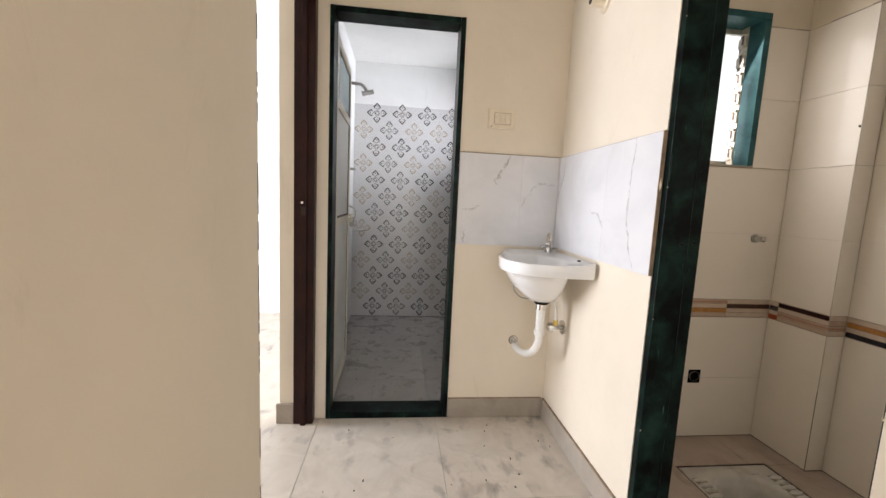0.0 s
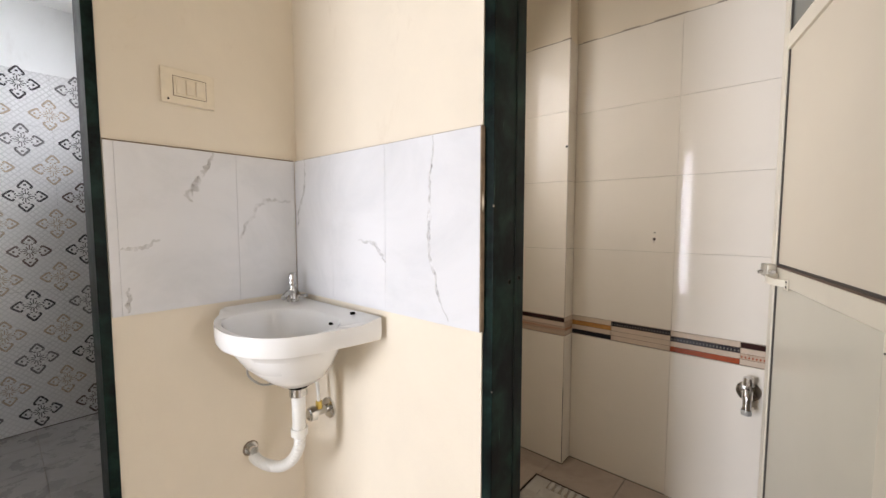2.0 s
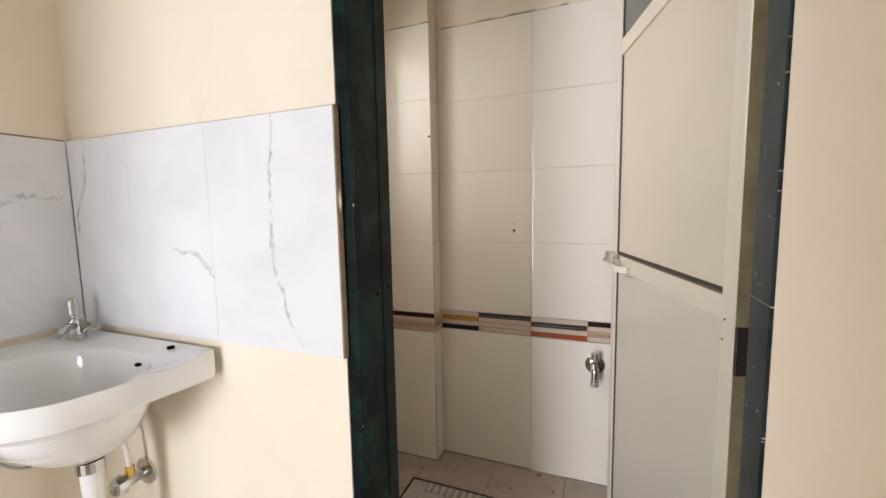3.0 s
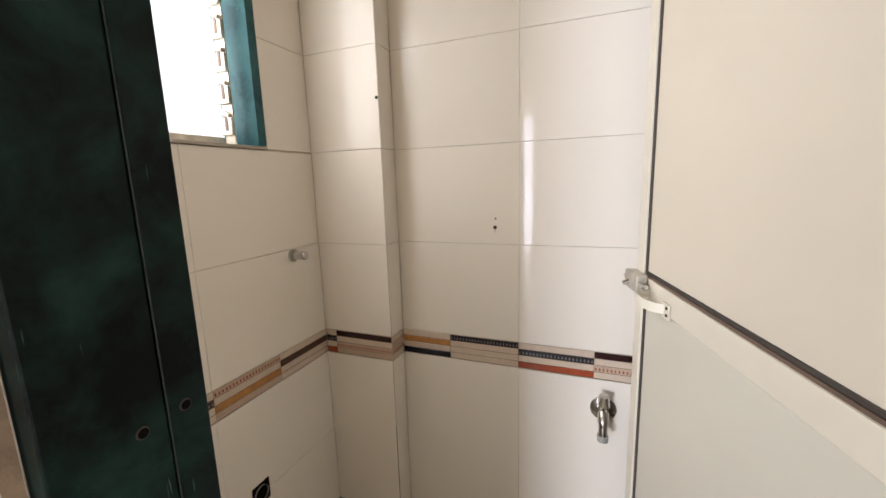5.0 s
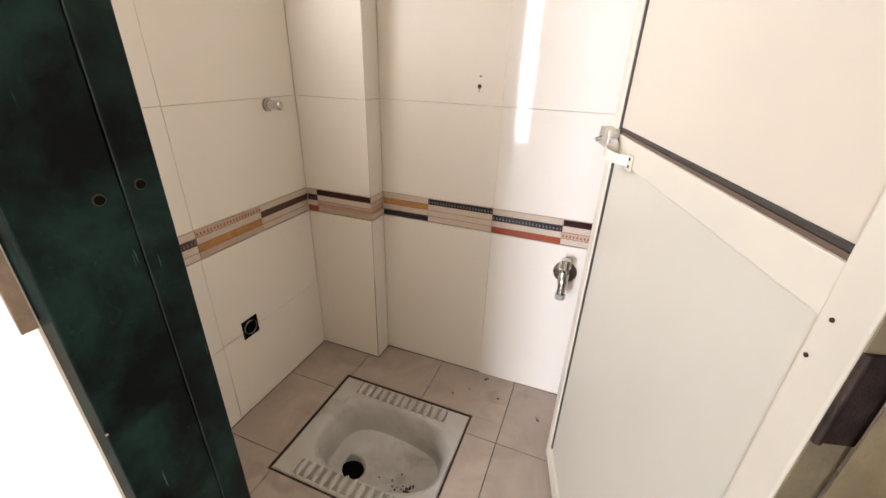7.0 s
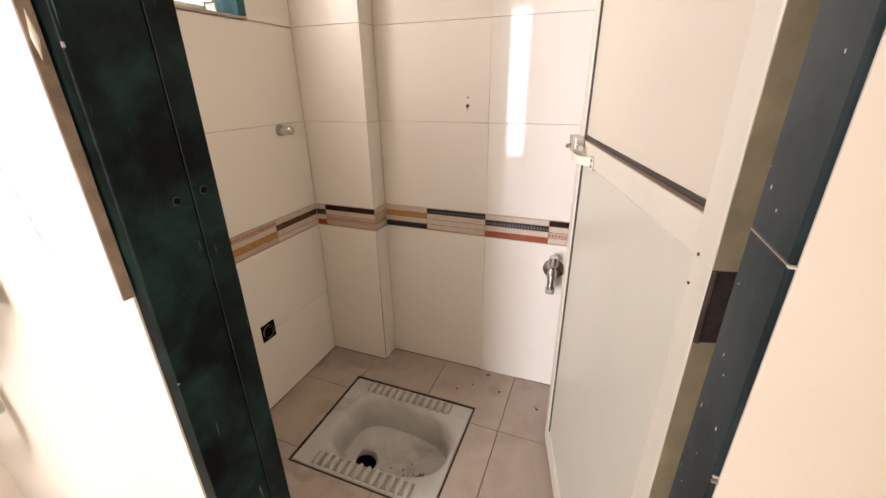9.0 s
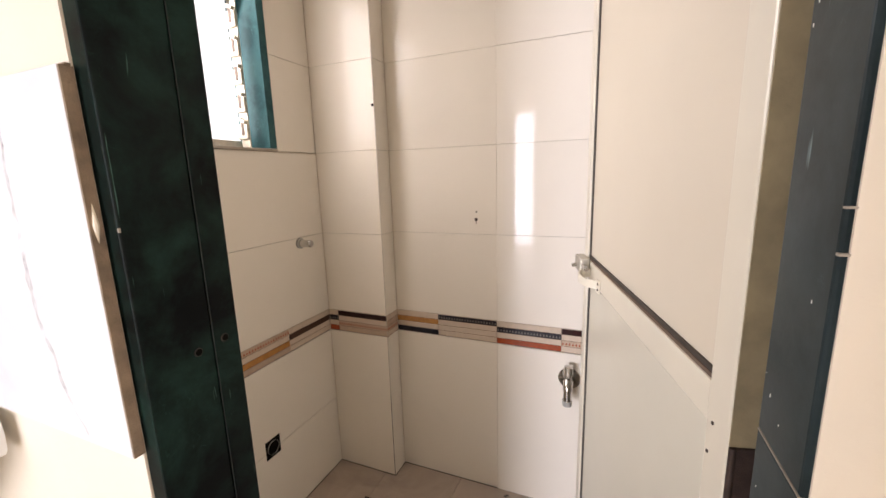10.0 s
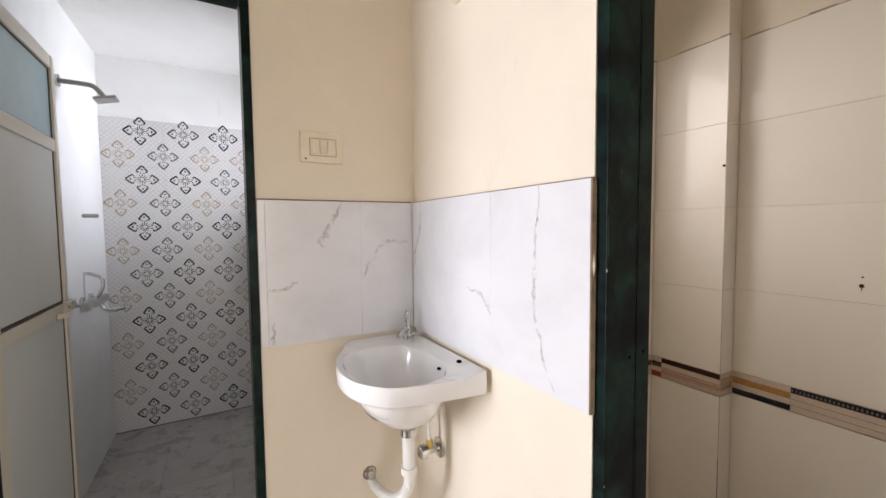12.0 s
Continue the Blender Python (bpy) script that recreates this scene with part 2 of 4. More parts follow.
def disc_x(x, y, z, depth, r, n=24):
    """A round stub that leaves a wall at x towards -x."""
    return tube([(x, y, z), (x - depth * 0.8, y, z), (x - depth, y, z)], [r, r, r * 0.85], n)


def slab(frame_of, u0, u1, v0, v1, depth, chamfer=0.0012):
    """Mesh data of one flat piece on a surface; frame_of maps (u, v, out) to the world."""
    c = chamfer
    pts = [(u0, v0, 0), (u1, v0, 0), (u1, v1, 0), (u0, v1, 0),
           (u0, v0, depth - c), (u1, v0, depth - c), (u1, v1, depth - c), (u0, v1, depth - c),
           (u0 + c, v0 + c, depth), (u1 - c, v0 + c, depth), (u1 - c, v1 - c, depth), (u0 + c, v1 - c, depth)]
    faces = [(8, 9, 10, 11)] + [(i, (i + 1) % 4, 4 + (i + 1) % 4, 4 + i) for i in range(4)] + [(4 + i, 4 + (i + 1) % 4, 8 + (i + 1) % 4, 8 + i) for i in range(4)]
    bm = bmesh.new()
    vs = [bm.verts.new(frame_of(*p)) for p in pts]
    for f in faces:
        bm.faces.new([vs[i] for i in f])
    return bm


def west_face(x):
    return lambda u, v, o: (x - o, u, v)


def east_face(x):
    return lambda u, v, o: (x + o, u, v)


def south_face(y):
    return lambda u, v, o: (u, y - o, v)


def up_face(z):
    return lambda u, v, o: (u, v, z + o)


def structure(name, bm, mats, label, category):
    return tagged(part(name, bm, mats), label, category, kind="structure")


# ---- large structure ----
EX = 1.05      # west face of the basin wall
NY = 2.23      # south face of the wall with the bathroom door
TX, TY, TS = 2.105, 1.925, 0.56   # tiled faces of the toilet: east, north, south
PX, PY = 2.022, 1.656             # corner pillar
TZ, BZ, TOP = 0.055, -0.02, 2.62
BY = 4.13

structure("floor", boxes((-3.2, 1.18, -1.5, 2.23, -0.16, -0.006)), GROUT, "dusty beige floor with dirty joints", "floor")
structure("floor_bathroom", boxes((-0.217, 1.05, 2.36, 4.25, -0.16, BZ - 0.006)), GROUT, "grey tiled bathroom floor", "floor")
structure("floor_toilet", boxes((1.18, 2.23, 0.44, 1.20, -0.16, TZ - 0.006), (1.18, 2.23, 1.72, 2.045, -0.16, TZ - 0.006),
                                (1.18, 1.455, 1.20, 1.72, -0.16, TZ - 0.006), (1.89, 2.23, 1.20, 1.72, -0.16, TZ - 0.006)), GROUT_DARK, "brown tiled toilet floor with dark joints", "floor")
structure("ceiling", boxes((-3.2, 2.3, -1.5, 2.35, TOP, TOP + 0.12)), CEIL, "plain white painted ceiling", "ceiling")
structure("ceiling_bathroom", boxes((-0.34, 1.18, 2.35, 4.26, 2.40, 2.52)), CEIL, "low white bathroom ceiling", "ceiling")
structure("wall_north", boxes((-0.33, -0.113, NY, 2.35, -0.1, TOP), (0.523, 1.18, NY, 2.35, -0.1, TOP), (-0.113, 0.523, NY, 2.35, 2.02, TOP),
                              (-0.33, -0.262, 2.195, NY, -0.1, TOP)), CREAM, "cream painted wall with grimy patches", "wall")
structure("wall_east", boxes((EX, 1.18, 1.425, NY, -0.1, TOP), (EX, 1.18, -1.5, 0.762, -0.1, TOP), (EX - 0.004, EX - 0.0022, 0.758, 0.783, 0.0, 2.045), (EX, 1.18, 0.762, 1.425, 2.045, TOP)), CREAM, "cream painted wall beside the toilet door", "wall")
structure("wall_west", boxes((-0.26, -0.10, -1.5, 1.24, -0.1, TOP), (-0.26, -0.165, 1.24, NY, 2.1, TOP)), CREAM, "cream painted partition wall with chipped edge", "wall")
# never in view; its opening is added to let the passage fill in
structure("wall_south", boxes((-3.2, -0.05, -1.62, -1.5, -0.1, TOP), (1.0, 1.18, -1.62, -1.5, -0.1, TOP), (-0.05, 1.0, -1.62, -1.5, 2.1, TOP)), CREAM, "unseen cream painted end wall with an added opening", "wall")
structure("wall_bathroom_west", boxes((-0.33, -0.217, 2.35, 4.25, -0.1, TOP)), WHITE_PAINT, "white painted bathroom wall", "wall")
structure("wall_bathroom_north", boxes((-3.2, 1.18, BY + 0.008, 4.26, -0.1, TOP)), WHITE_PAINT, "white painted wall above patterned tiles", "wall")
structure("wall_bathroom_east", boxes((1.05, 1.18, 2.35, 3.35, -0.1, 2.4), (1.05, 1.18, 3.9, BY, -0.1, 2.4), (1.05, 1.18, 3.35, 3.9, -0.1, 1.42), (1.05, 1.18, 3.35, 3.9, 2.08, 2.4)), WHITE_PAINT, "white bathroom wall with a high window", "wall")
structure("wall_toilet_north", boxes((1.18, 1.24, TY + 0.008, 2.045, -0.1, TOP), (1.83, 2.23, TY + 0.008, 2.045, -0.1, TOP),
                                     (1.24, 1.83, TY + 0.008, 2.045, -0.1, 1.37), (1.24, 1.83, TY + 0.008, 2.045, 2.03, TOP)), CREAM, "tiled toilet wall with a small window", "wall")
structure("wall_toilet_east", boxes((TX + 0.008, 2.23, 0.44, TY + 0.008, -0.1, TOP)), CREAM, "toilet wall with ivory tiles below cream paint", "wall")
structure("wall_toilet_south", boxes((1.18, TX + 0.008, 0.44, TS, -0.1, TOP)), CREAM, "toilet side wall with cream paint", "wall")
structure("pillar", boxes((PX + 0.008, TX + 0.008, PY + 0.008, TY + 0.008, 0.04, TOP)), CREAM, "boxed corner pillar covered in ivory tiles", "pillar")
structure("wall_room_west", boxes((-3.08, -2.95, -1.5, 1.89, -0.1, TOP), (-3.08, -2.95, 2.89, 4.26, -0.1, TOP), (-3.08, -2.95, 1.89, 2.89, 2.22, TOP)), CREAM, "room wall with a balcony opening", "wall")
structure("ceiling_room", boxes((-3.2, -0.33, 2.35, 4.26, TOP, TOP + 0.12)), CEIL, "plain white room ceiling", "ceiling")
structure("floor_room", boxes((-3.08, -0.33, 2.23, 4.14, -0.16, -0.002)), FLOOR, "pale floor of the bright room", "floor")


# ---- door frames ----
def marble_frame(name, label, pieces, mat=GREEN):
    t = thing(name, label, "door frame", kind="structure")
    for nm, r in pieces:
        # the south rebate is cream paint in shadow, coloured olive brown
        part(nm, solid(*r, 0.002), SHADED_EDGE if nm == "rebate" and r[3] < 0.8 else GREEN_LIT if r[3] < 0.8 else mat, t)
    return t


wc_frame = marble_frame("door_frame_toilet", "dark green marble door frame with paint splashes", [
    ("jamb", (EX + 0.002, 1.1425, 1.397, 1.424, 0.0, 2.045)), ("rebate", (1.1435, 1.182, 1.395, 1.424, 0.0, 2.045)),
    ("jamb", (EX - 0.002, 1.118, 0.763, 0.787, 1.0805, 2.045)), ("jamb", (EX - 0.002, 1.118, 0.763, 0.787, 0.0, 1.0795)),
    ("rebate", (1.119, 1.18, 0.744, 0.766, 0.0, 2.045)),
    ("lintel", (EX - 0.004, 1.152, 0.788, 1.401, 2.02, 2.044)), ("sill", (EX - 0.004, 1.18, 0.788, 1.401, -0.01, 0.062))])
for hx, hz, hy in ((1.120, 1.044, 1.397), (1.159, 1.050, 1.395)):
    part("hole_rim", tube([(hx, hy + 0.001, hz), (hx, hy - 0.0006, hz), (hx, hy - 0.0012, hz)], [0.0064, 0.006, 0.0048], 14), HOLE_RIM, wc_frame, "rusty chipped rim of a screw hole")
    part("screw_hole", tube([(hx, hy, hz), (hx, hy - 0.0016, hz)], 0.0047, 14), BLACK, wc_frame)
part("joint_line", solid(1.1423, 1.1437, 1.3955, 1.3966, 0.07, 2.01), JOINT_PALE, wc_frame, "thin pale joint")
part("crack_line", solid(EX - 0.0015, 1.117, 0.786, 0.7872, 1.0795, 1.0805), SKIRT, wc_frame)

bath_frame = marble_frame("door_frame_bathroom", "dark green marble frame round the bathroom door", [
    ("jamb", (-0.112, -0.092, NY - 0.006, 2.34, -0.01, 2.02)), ("jamb", (0.498, 0.522, NY - 0.006, 2.34, -0.01, 2.02)),
    ("lintel", (-0.091, 0.497, NY - 0.006, 2.34, 1.993, 2.019)), ("sill", (-0.091, 0.497, NY - 0.006, 2.34, -0.05, 0.034))])

room_frame = thing("door_frame_room", "dark brown painted wooden door frame", "door frame", kind="structure")
part("jamb", solid(-0.261, -0.166, 2.178, 2.229, 0.0, 2.1, 0.004), WOOD, room_frame)
part("jamb", solid(-0.259, -0.166, 1.241, 1.285, 0.0, 2.1, 0.004), WOOD, room_frame)
part("header", solid(-0.261, -0.166, 1.286, 2.177, 2.05, 2.099, 0.004), WOOD, room_frame)
part("stop_bead", solid(-0.225, -0.2, 2.163, 2.177, 0.0, 2.05, 0.002), WOOD, room_frame)
part("strike_bolt", tube([(-0.212, 2.165, 1.11), (-0.212, 2.135, 1.11)], 0.006, 12), CHROME, room_frame, "small steel bolt", True)
part("strike_plate", solid(-0.222, -0.202, 2.158, 2.163, 1.05, 1.09, 0.001), RUST, room_frame)


# ---- doors ----
def panel_door(name, label, width, z0, z1, mid, top, low_mat, up_mat, glass_mat, parts_side, inset):
    """A framed leaf built in its own space: hinge at the origin, leaf along +x, faces at y 0 and -0.03."""
    t = thing(name, label, "door", kind="structure")
    hs, ls, th = 0.058, 0.034, 0.03
    part("hinge_stile", solid(inset, hs, -th, 0, z0, z1, 0.003), PVC, t)
    if inset:
        part("edge_strip", solid(inset - 0.0016, inset - 0.0002, -th + 0.001, -0.001, z0, z1), SHADED_EDGE, t, "brown door edge with shade in its colour")
    part("lock_stile", solid(width - ls, width, -th, 0, z0, z1, 0.003), PVC, t)
    for a, b in ((z0, z0 + 0.06), (mid - 0.045, mid - 0.001), (top, top + 0.045), (z1 - 0.05, z1)):
        part("rail", solid(hs, width - ls, -th + 0.001, -0.001, a, b, 0.002), PVC, t)
    for nm, a, b, m in (("lower_panel", z0 + 0.06, mid - 0.045, low_mat), ("upper_panel", mid + 0.005, top, up_mat), ("glass_panel", top + 0.045, z1 - 0.05, glass_mat)):
        part(nm, solid(hs + 0.001, width - ls - 0.001, -0.02, -0.008, a, b), m, t)
        for e in (1, -1):
            yo = -0.0085 if e == 1 else -0.0195
            part("gasket", solid(width - ls - 0.007, width - ls - 0.0005, yo - 0.003, yo + 0.004, a, b), GASKET, t)
            if nm != "lower_panel":
                part("gasket", solid(hs, width - ls - 0.008, yo - 0.003, yo + 0.004, a, a + 0.005), GASKET, t)
            if nm == "glass_panel":
                part("gasket", solid(hs, width - ls - 0.008, yo - 0.003, yo + 0.004, b - 0.005, b), GASKET, t)
    part("groove", solid(hs + 0.001, width - ls - 0.008, -0.024, -0.004, mid - 0.001, mid + 0.004), GROOVE, t, "brown open groove")
    # thin dark strips draw the shadow line along the lower panel's edges
    for e in (-0.0074, -0.0206):
        part("shade_line", solid(hs, width - ls - 0.008, e - 0.0008, e + 0.0008, mid - 0.0468, mid - 0.045), GROOVE, t)
        part("shade_line", solid(hs, hs + 0.0016, e - 0.0008, e + 0.0008, z0 + 0.062, mid - 0.047), GROOVE, t)
    part("corner_notch", solid(hs, hs + 0.006, -0.0078, -0.0066, mid - 0.054, mid - 0.046), BLACK, t)
    s = parts_side
    ys = 0.0 if s > 0 else -th
    bolt = part("bolt_body", solid(width - 0.062, width + 0.004, min(ys, ys + s * 0.022), max(ys, ys + s * 0.022), mid - 0.03, mid + 0.006, 0.003), ALU, t, "worn aluminium slide bolt")
    part("bolt_rod", tube([(width - 0.09, ys + s * 0.014, mid - 0.012), (width + 0.018, ys + s * 0.014, mid - 0.012)], 0.006, 12), CHROME, bolt, "", True)
    part("bolt_knob", tube([(width - 0.02, ys + s * 0.014, mid - 0.012), (width - 0.02, ys + s * 0.034, mid - 0.02)], 0.005, 10), CHROME, bolt, "", True)
    hx = width - 0.07
    bm = bmesh.new()
    grip = smooth_path([(hx, ys, mid - 0.026), (hx - 0.006, ys + s * 0.024, mid - 0.028), (hx - 0.034, ys + s * 0.031, mid - 0.030),
                        (hx - 0.062, ys + s * 0.022, mid - 0.033), (hx - 0.078, ys, mid - 0.035)], 6)
    rows = []
    for i, p in enumerate(grip):
        d = (grip[min(i + 1, len(grip) - 1)] - grip[max(i - 1, 0)]).normalized()
        side = Vector((-d.y, d.x, 0)) * 0.0018
        rows.append([bm.verts.new(p + side * a + Vector((0, 0, b))) for a, b in ((1, -0.009), (1.6, 0), (1, 0.009), (-1, 0.009), (-1, -0.009))])
    for r0, r1 in zip(rows, rows[1:]):
        for k in range(5):
            bm.faces.new((r0[k], r0[(k + 1) % 5], r1[(k + 1) % 5], r1[k]))
    bm.faces.new(rows[0])
    bm.faces.new(rows[-1])
    handle = part("handle", bm, PVC, t, "cream strap pull handle", True)
    part("handle_plate", solid(hx - 0.098, hx - 0.07, min(ys, ys + s * 0.003), max(ys, ys + s * 0.003), mid - 0.05, mid - 0.022, 0.001), PVC, handle)
    for dz in (-0.029, -0.042):
        part("screw", tube([(hx - 0.09, ys + s * 0.003, mid + dz), (hx - 0.09, ys + s * 0.0045, mid + dz)], 0.003, 8), RUST, handle)
    for hz in (z0 + 0.25, mid - 0.085, z1 - 0.22):
        h = part("hinge", solid(inset - 0.004, inset - 0.0017, -th + 0.002, -0.002, hz - 0.04, hz + 0.04, 0.0008), RUST, t, "dark rusty steel hinge")
        part("hinge_pin", tube([(inset - 0.003, -0.003, hz - 0.04), (inset - 0.003, -0.003, hz + 0.04)], 0.0032, 10), RUST, h, "", True)
    for k, (px, pz) in enumerate(((0.05, mid - 0.075), (0.045, mid - 0.04))):
        part("screw", tube([(px, 0, pz), (px, 0.001, pz)], 0.0019, 8), RUST, t)
    return t


ANG = 14.3
wc_door = panel_door("door_toilet", "cream framed toilet door standing open with pale panels", 0.676, 0.075, 1.985, 1.057, 1.655, PANEL_LOW, PANEL_UP, DARK_PANE, 1, 0.018)
wc_door.matrix_world = pose(1.176, 0.778, 0, 0, 0, ANG)
bath_door = panel_door("door_bathroom", "grey panelled bathroom door standing open inwards", 0.62, 0.035, 1.955, 1.03, 1.60, PANEL_GREY, PANEL_GREY, FROST, -1, 0.0)
bath_door.matrix_world = pose(-0.122, 2.335, 0, 0, 0, 90.8)


# ---- windows ----
def toilet_window():
    t = thing("window_toilet", "small window with teal marble reveal and stripped louvre bracket", "window", kind="structure")
    part("reveal", solid(1.80, 1.829, TY - 0.004, 2.05, 1.372, 2.0, 0.002), TEAL, t)
    part("reveal", solid(1.241, 1.27, TY - 0.004, 2.05, 1.372, 2.0, 0.002), TEAL, t)
    part("reveal", solid(1.241, 1.829, TY - 0.004, 2.05, 2.001, 2.029, 0.002), TEAL, t)
    part("sill", solid(1.241, 1.829, TY - 0.006, 2.05, 1.362, 1.3705, 0.002), GROUT, t)
    for x in (1.762, 1.29):
        br = part("louvre_bracket", boxes((x, x + 0.004, 1.965, 2.0, 1.372, 1.985)), ALU, t, "cream louvre bracket with empty slots")
        for k in range(7):
            z = 1.40 + k * 0.083
            part("clip", solid(x - 0.010, x, 1.962, 2.004, z, z + 0.045, 0.003), ALU, br)
            part("slot", solid(x - 0.0115, x - 0.0095, 1.975, 1.985, z + 0.012, z + 0.052), GROOVE, br)
            bm = solid(x - 0.012, x + 0.008, 1.968, 1.995, z + 0.052, z + 0.062, 0.002)
            bmesh.ops.rotate(bm, verts=bm.verts, cent=(x, 1.98, z + 0.057), matrix=Matrix.Rotation(0.5 - 0.12 * (k % 3), 3, "X"))
            part("clip_tab", bm, ALU, br)
    for k in range(2):
        part("outer_rail", solid(1.27, 1.80, 2.03, 2.045, 1.376 + k * 0.60, 1.40 + k * 0.60, 0.002), ALU, t)


toilet_window()
bw = thing("window_bathroom", "bathroom window opening with aluminium frame", "window", kind="structure")
for r in ((1.06, 1.17, 3.351, 3.38, 1.421, 2.079), (1.06, 1.17, 3.87, 3.899, 1.421, 2.079), (1.06, 1.17, 3.381, 3.869, 1.421, 1.45), (1.06, 1.17, 3.381, 3.869, 2.05, 2.079)):
    part("window_frame", solid(*r, 0.002), ALU, bw)
bal = thing("door_balcony", "open balcony door frame of white aluminium", "door frame", kind="structure")
for r in ((-3.05, -2.98, 1.891, 1.93, 0, 2.219), (-3.05, -2.98, 2.85, 2.889, 0, 2.219), (-3.05, -2.98, 1.931, 2.849, 2.18, 2.219)):
    part("frame_member", solid(*r, 0.003), WPLAST, bal)


# ---- basin corner ----
def loop_outline(k):
    """Plan of the basin's rim: straight along both walls, a flat end, a round front."""
    pts = [(1.034, 2.222), (1.034, 2.05), (1.034, 1.90), (1.034, 1.757), (0.97, 1.765), (0.905, 1.775), (0.853, 1.785)]
    front = smooth_path([(0.853, 1.785, 0), (0.775, 1.815, 0), (0.718, 1.888, 0), (0.700, 1.985, 0), (0.716, 2.085, 0), (0.755, 2.170, 0), (0.797, 2.222, 0)], 5)
    pts += [(p.x, p.y) for p in front[1:]]
    pts += [(0.87, 2.222), (0.95, 2.222)]
    cx, cy = 0.875, 2.01
    return [(cx + (x - cx) * k, cy + (y - cy) * k) for x, y in pts]


def ring_mesh(rings, closed=True):
    bm = bmesh.new()
    vs = [[bm.verts.new(p) for p in r] for r in rings]
    n = len(vs[0])
    for a, b in zip(vs, vs[1:]):
        for i in range(n):
            bm.faces.new((a[i], a[(i + 1) % n], b[(i + 1) % n], b[i]))
    if closed:
        bm.faces.new(vs[0])
    bm.faces.new(vs[-1])
    return bm


def basin():
    t = thing("wash_basin", "white ceramic corner wash basin hung on the wall", "wash basin")
    outer = loop_outline(1.0)
    n = len(outer)
    cx, cy = 0.862, 1.985

    def bowl(fx, fy, z, dx=0.0, dy=0.0):
        # the bowl's oval, sampled in step with the rim
        out = []
        for x, y in outer:
            a = math.atan2(y - cy, x - cx)
            e = (abs(math.cos(a)) ** 2.4 + abs(math.sin(a)) ** 2.4) ** (-1 / 2.4)
            out.append((cx + dx + fx * e * math.cos(a), cy + dy + fy * e * math.sin(a), z))
        return out

    def toward(k, z, ox, oy):
        return [(ox + (x - ox) * k, oy + (y - oy) * k, z) for x, y in outer]

    back = 0.014
    rim = [(x, y, 0.905 + (back if (x > 1.0 or y > 2.19) else 0.0)) for x, y in outer]
    inner_rim = [(x, y, 0.9 + (0.012 if (x > 0.99 or y > 2.17) else 0.0)) for x, y, _ in toward(0.955, 0, cx, cy)]
    rings = [bowl(0.03, 0.03, 0.706, 0.05, 0.015), bowl(0.06, 0.065, 0.712, 0.046, 0.015), bowl(0.086, 0.10, 0.740, 0.036, 0.012), bowl(0.114, 0.138, 0.78, 0.022, 0.012),
             bowl(0.131, 0.166, 0.822, 0.012, 0.008), bowl(0.139, 0.178, 0.847, 0.006, 0.004),
             toward(0.985, 0.853, 0.94, 2.06), toward(1.0, 0.862, cx, cy), toward(1.004, 0.888, cx, cy), rim, inner_rim,
             bowl(0.142, 0.186, 0.9015), bowl(0.139, 0.182, 0.898), bowl(0.134, 0.176, 0.882), bowl(0.122, 0.16, 0.83), bowl(0.095, 0.12, 0.785), bowl(0.05, 0.06, 0.758), bowl(0.018, 0.018, 0.75)]
    part("bowl", ring_mesh(rings), CERAMIC, t, "", True)
    part("waste", tube([(cx, cy, 0.751), (cx, cy, 0.755)], 0.02, 20), CHROME, t, "chrome waste grate")
    for x, y, z in ((1.012, 1.86, 0.9185), (0.985, 1.93, 0.881)):
        part("overflow_hole", tube([(x, y, z - 0.004), (x, y, z + 0.0012)], 0.0075, 14), BLACK, t)
    return t


basin()


def pillar_tap():
    t = thing("basin_tap", "small chrome pillar tap on the basin corner", "tap")
    x, y, z = 0.990, 2.165, 0.915
    part("base", tube([(x, y, z), (x, y, z + 0.006), (x, y, z + 0.01), (x, y, z + 0.045)], [0.019, 0.019, 0.0135, 0.013], 20), CHROME, t, "", True)
    part("spout", tube(smooth_path([(x, y, z + 0.03), (x - 0.03, y - 0.025, z + 0.036), (x - 0.058, y - 0.05, z + 0.026)], 5), [0.0095] * 6 + [0.0085] * 5, 14), CHROME, t, "", True)
    part("knob", tube([(x, y, z + 0.045), (x, y, z + 0.055), (x, y, z + 0.058), (x, y, z + 0.092), (x, y, z + 0.098)], [0.008, 0.008, 0.0125, 0.0115, 0.008], 12), CHROME, t)
    part("lever", tube([(x + 0.012, y - 0.018, z + 0.018), (x + 0.022, y - 0.05, z + 0.024)], 0.007, 12), CHROME, t, "", True)


pillar_tap()


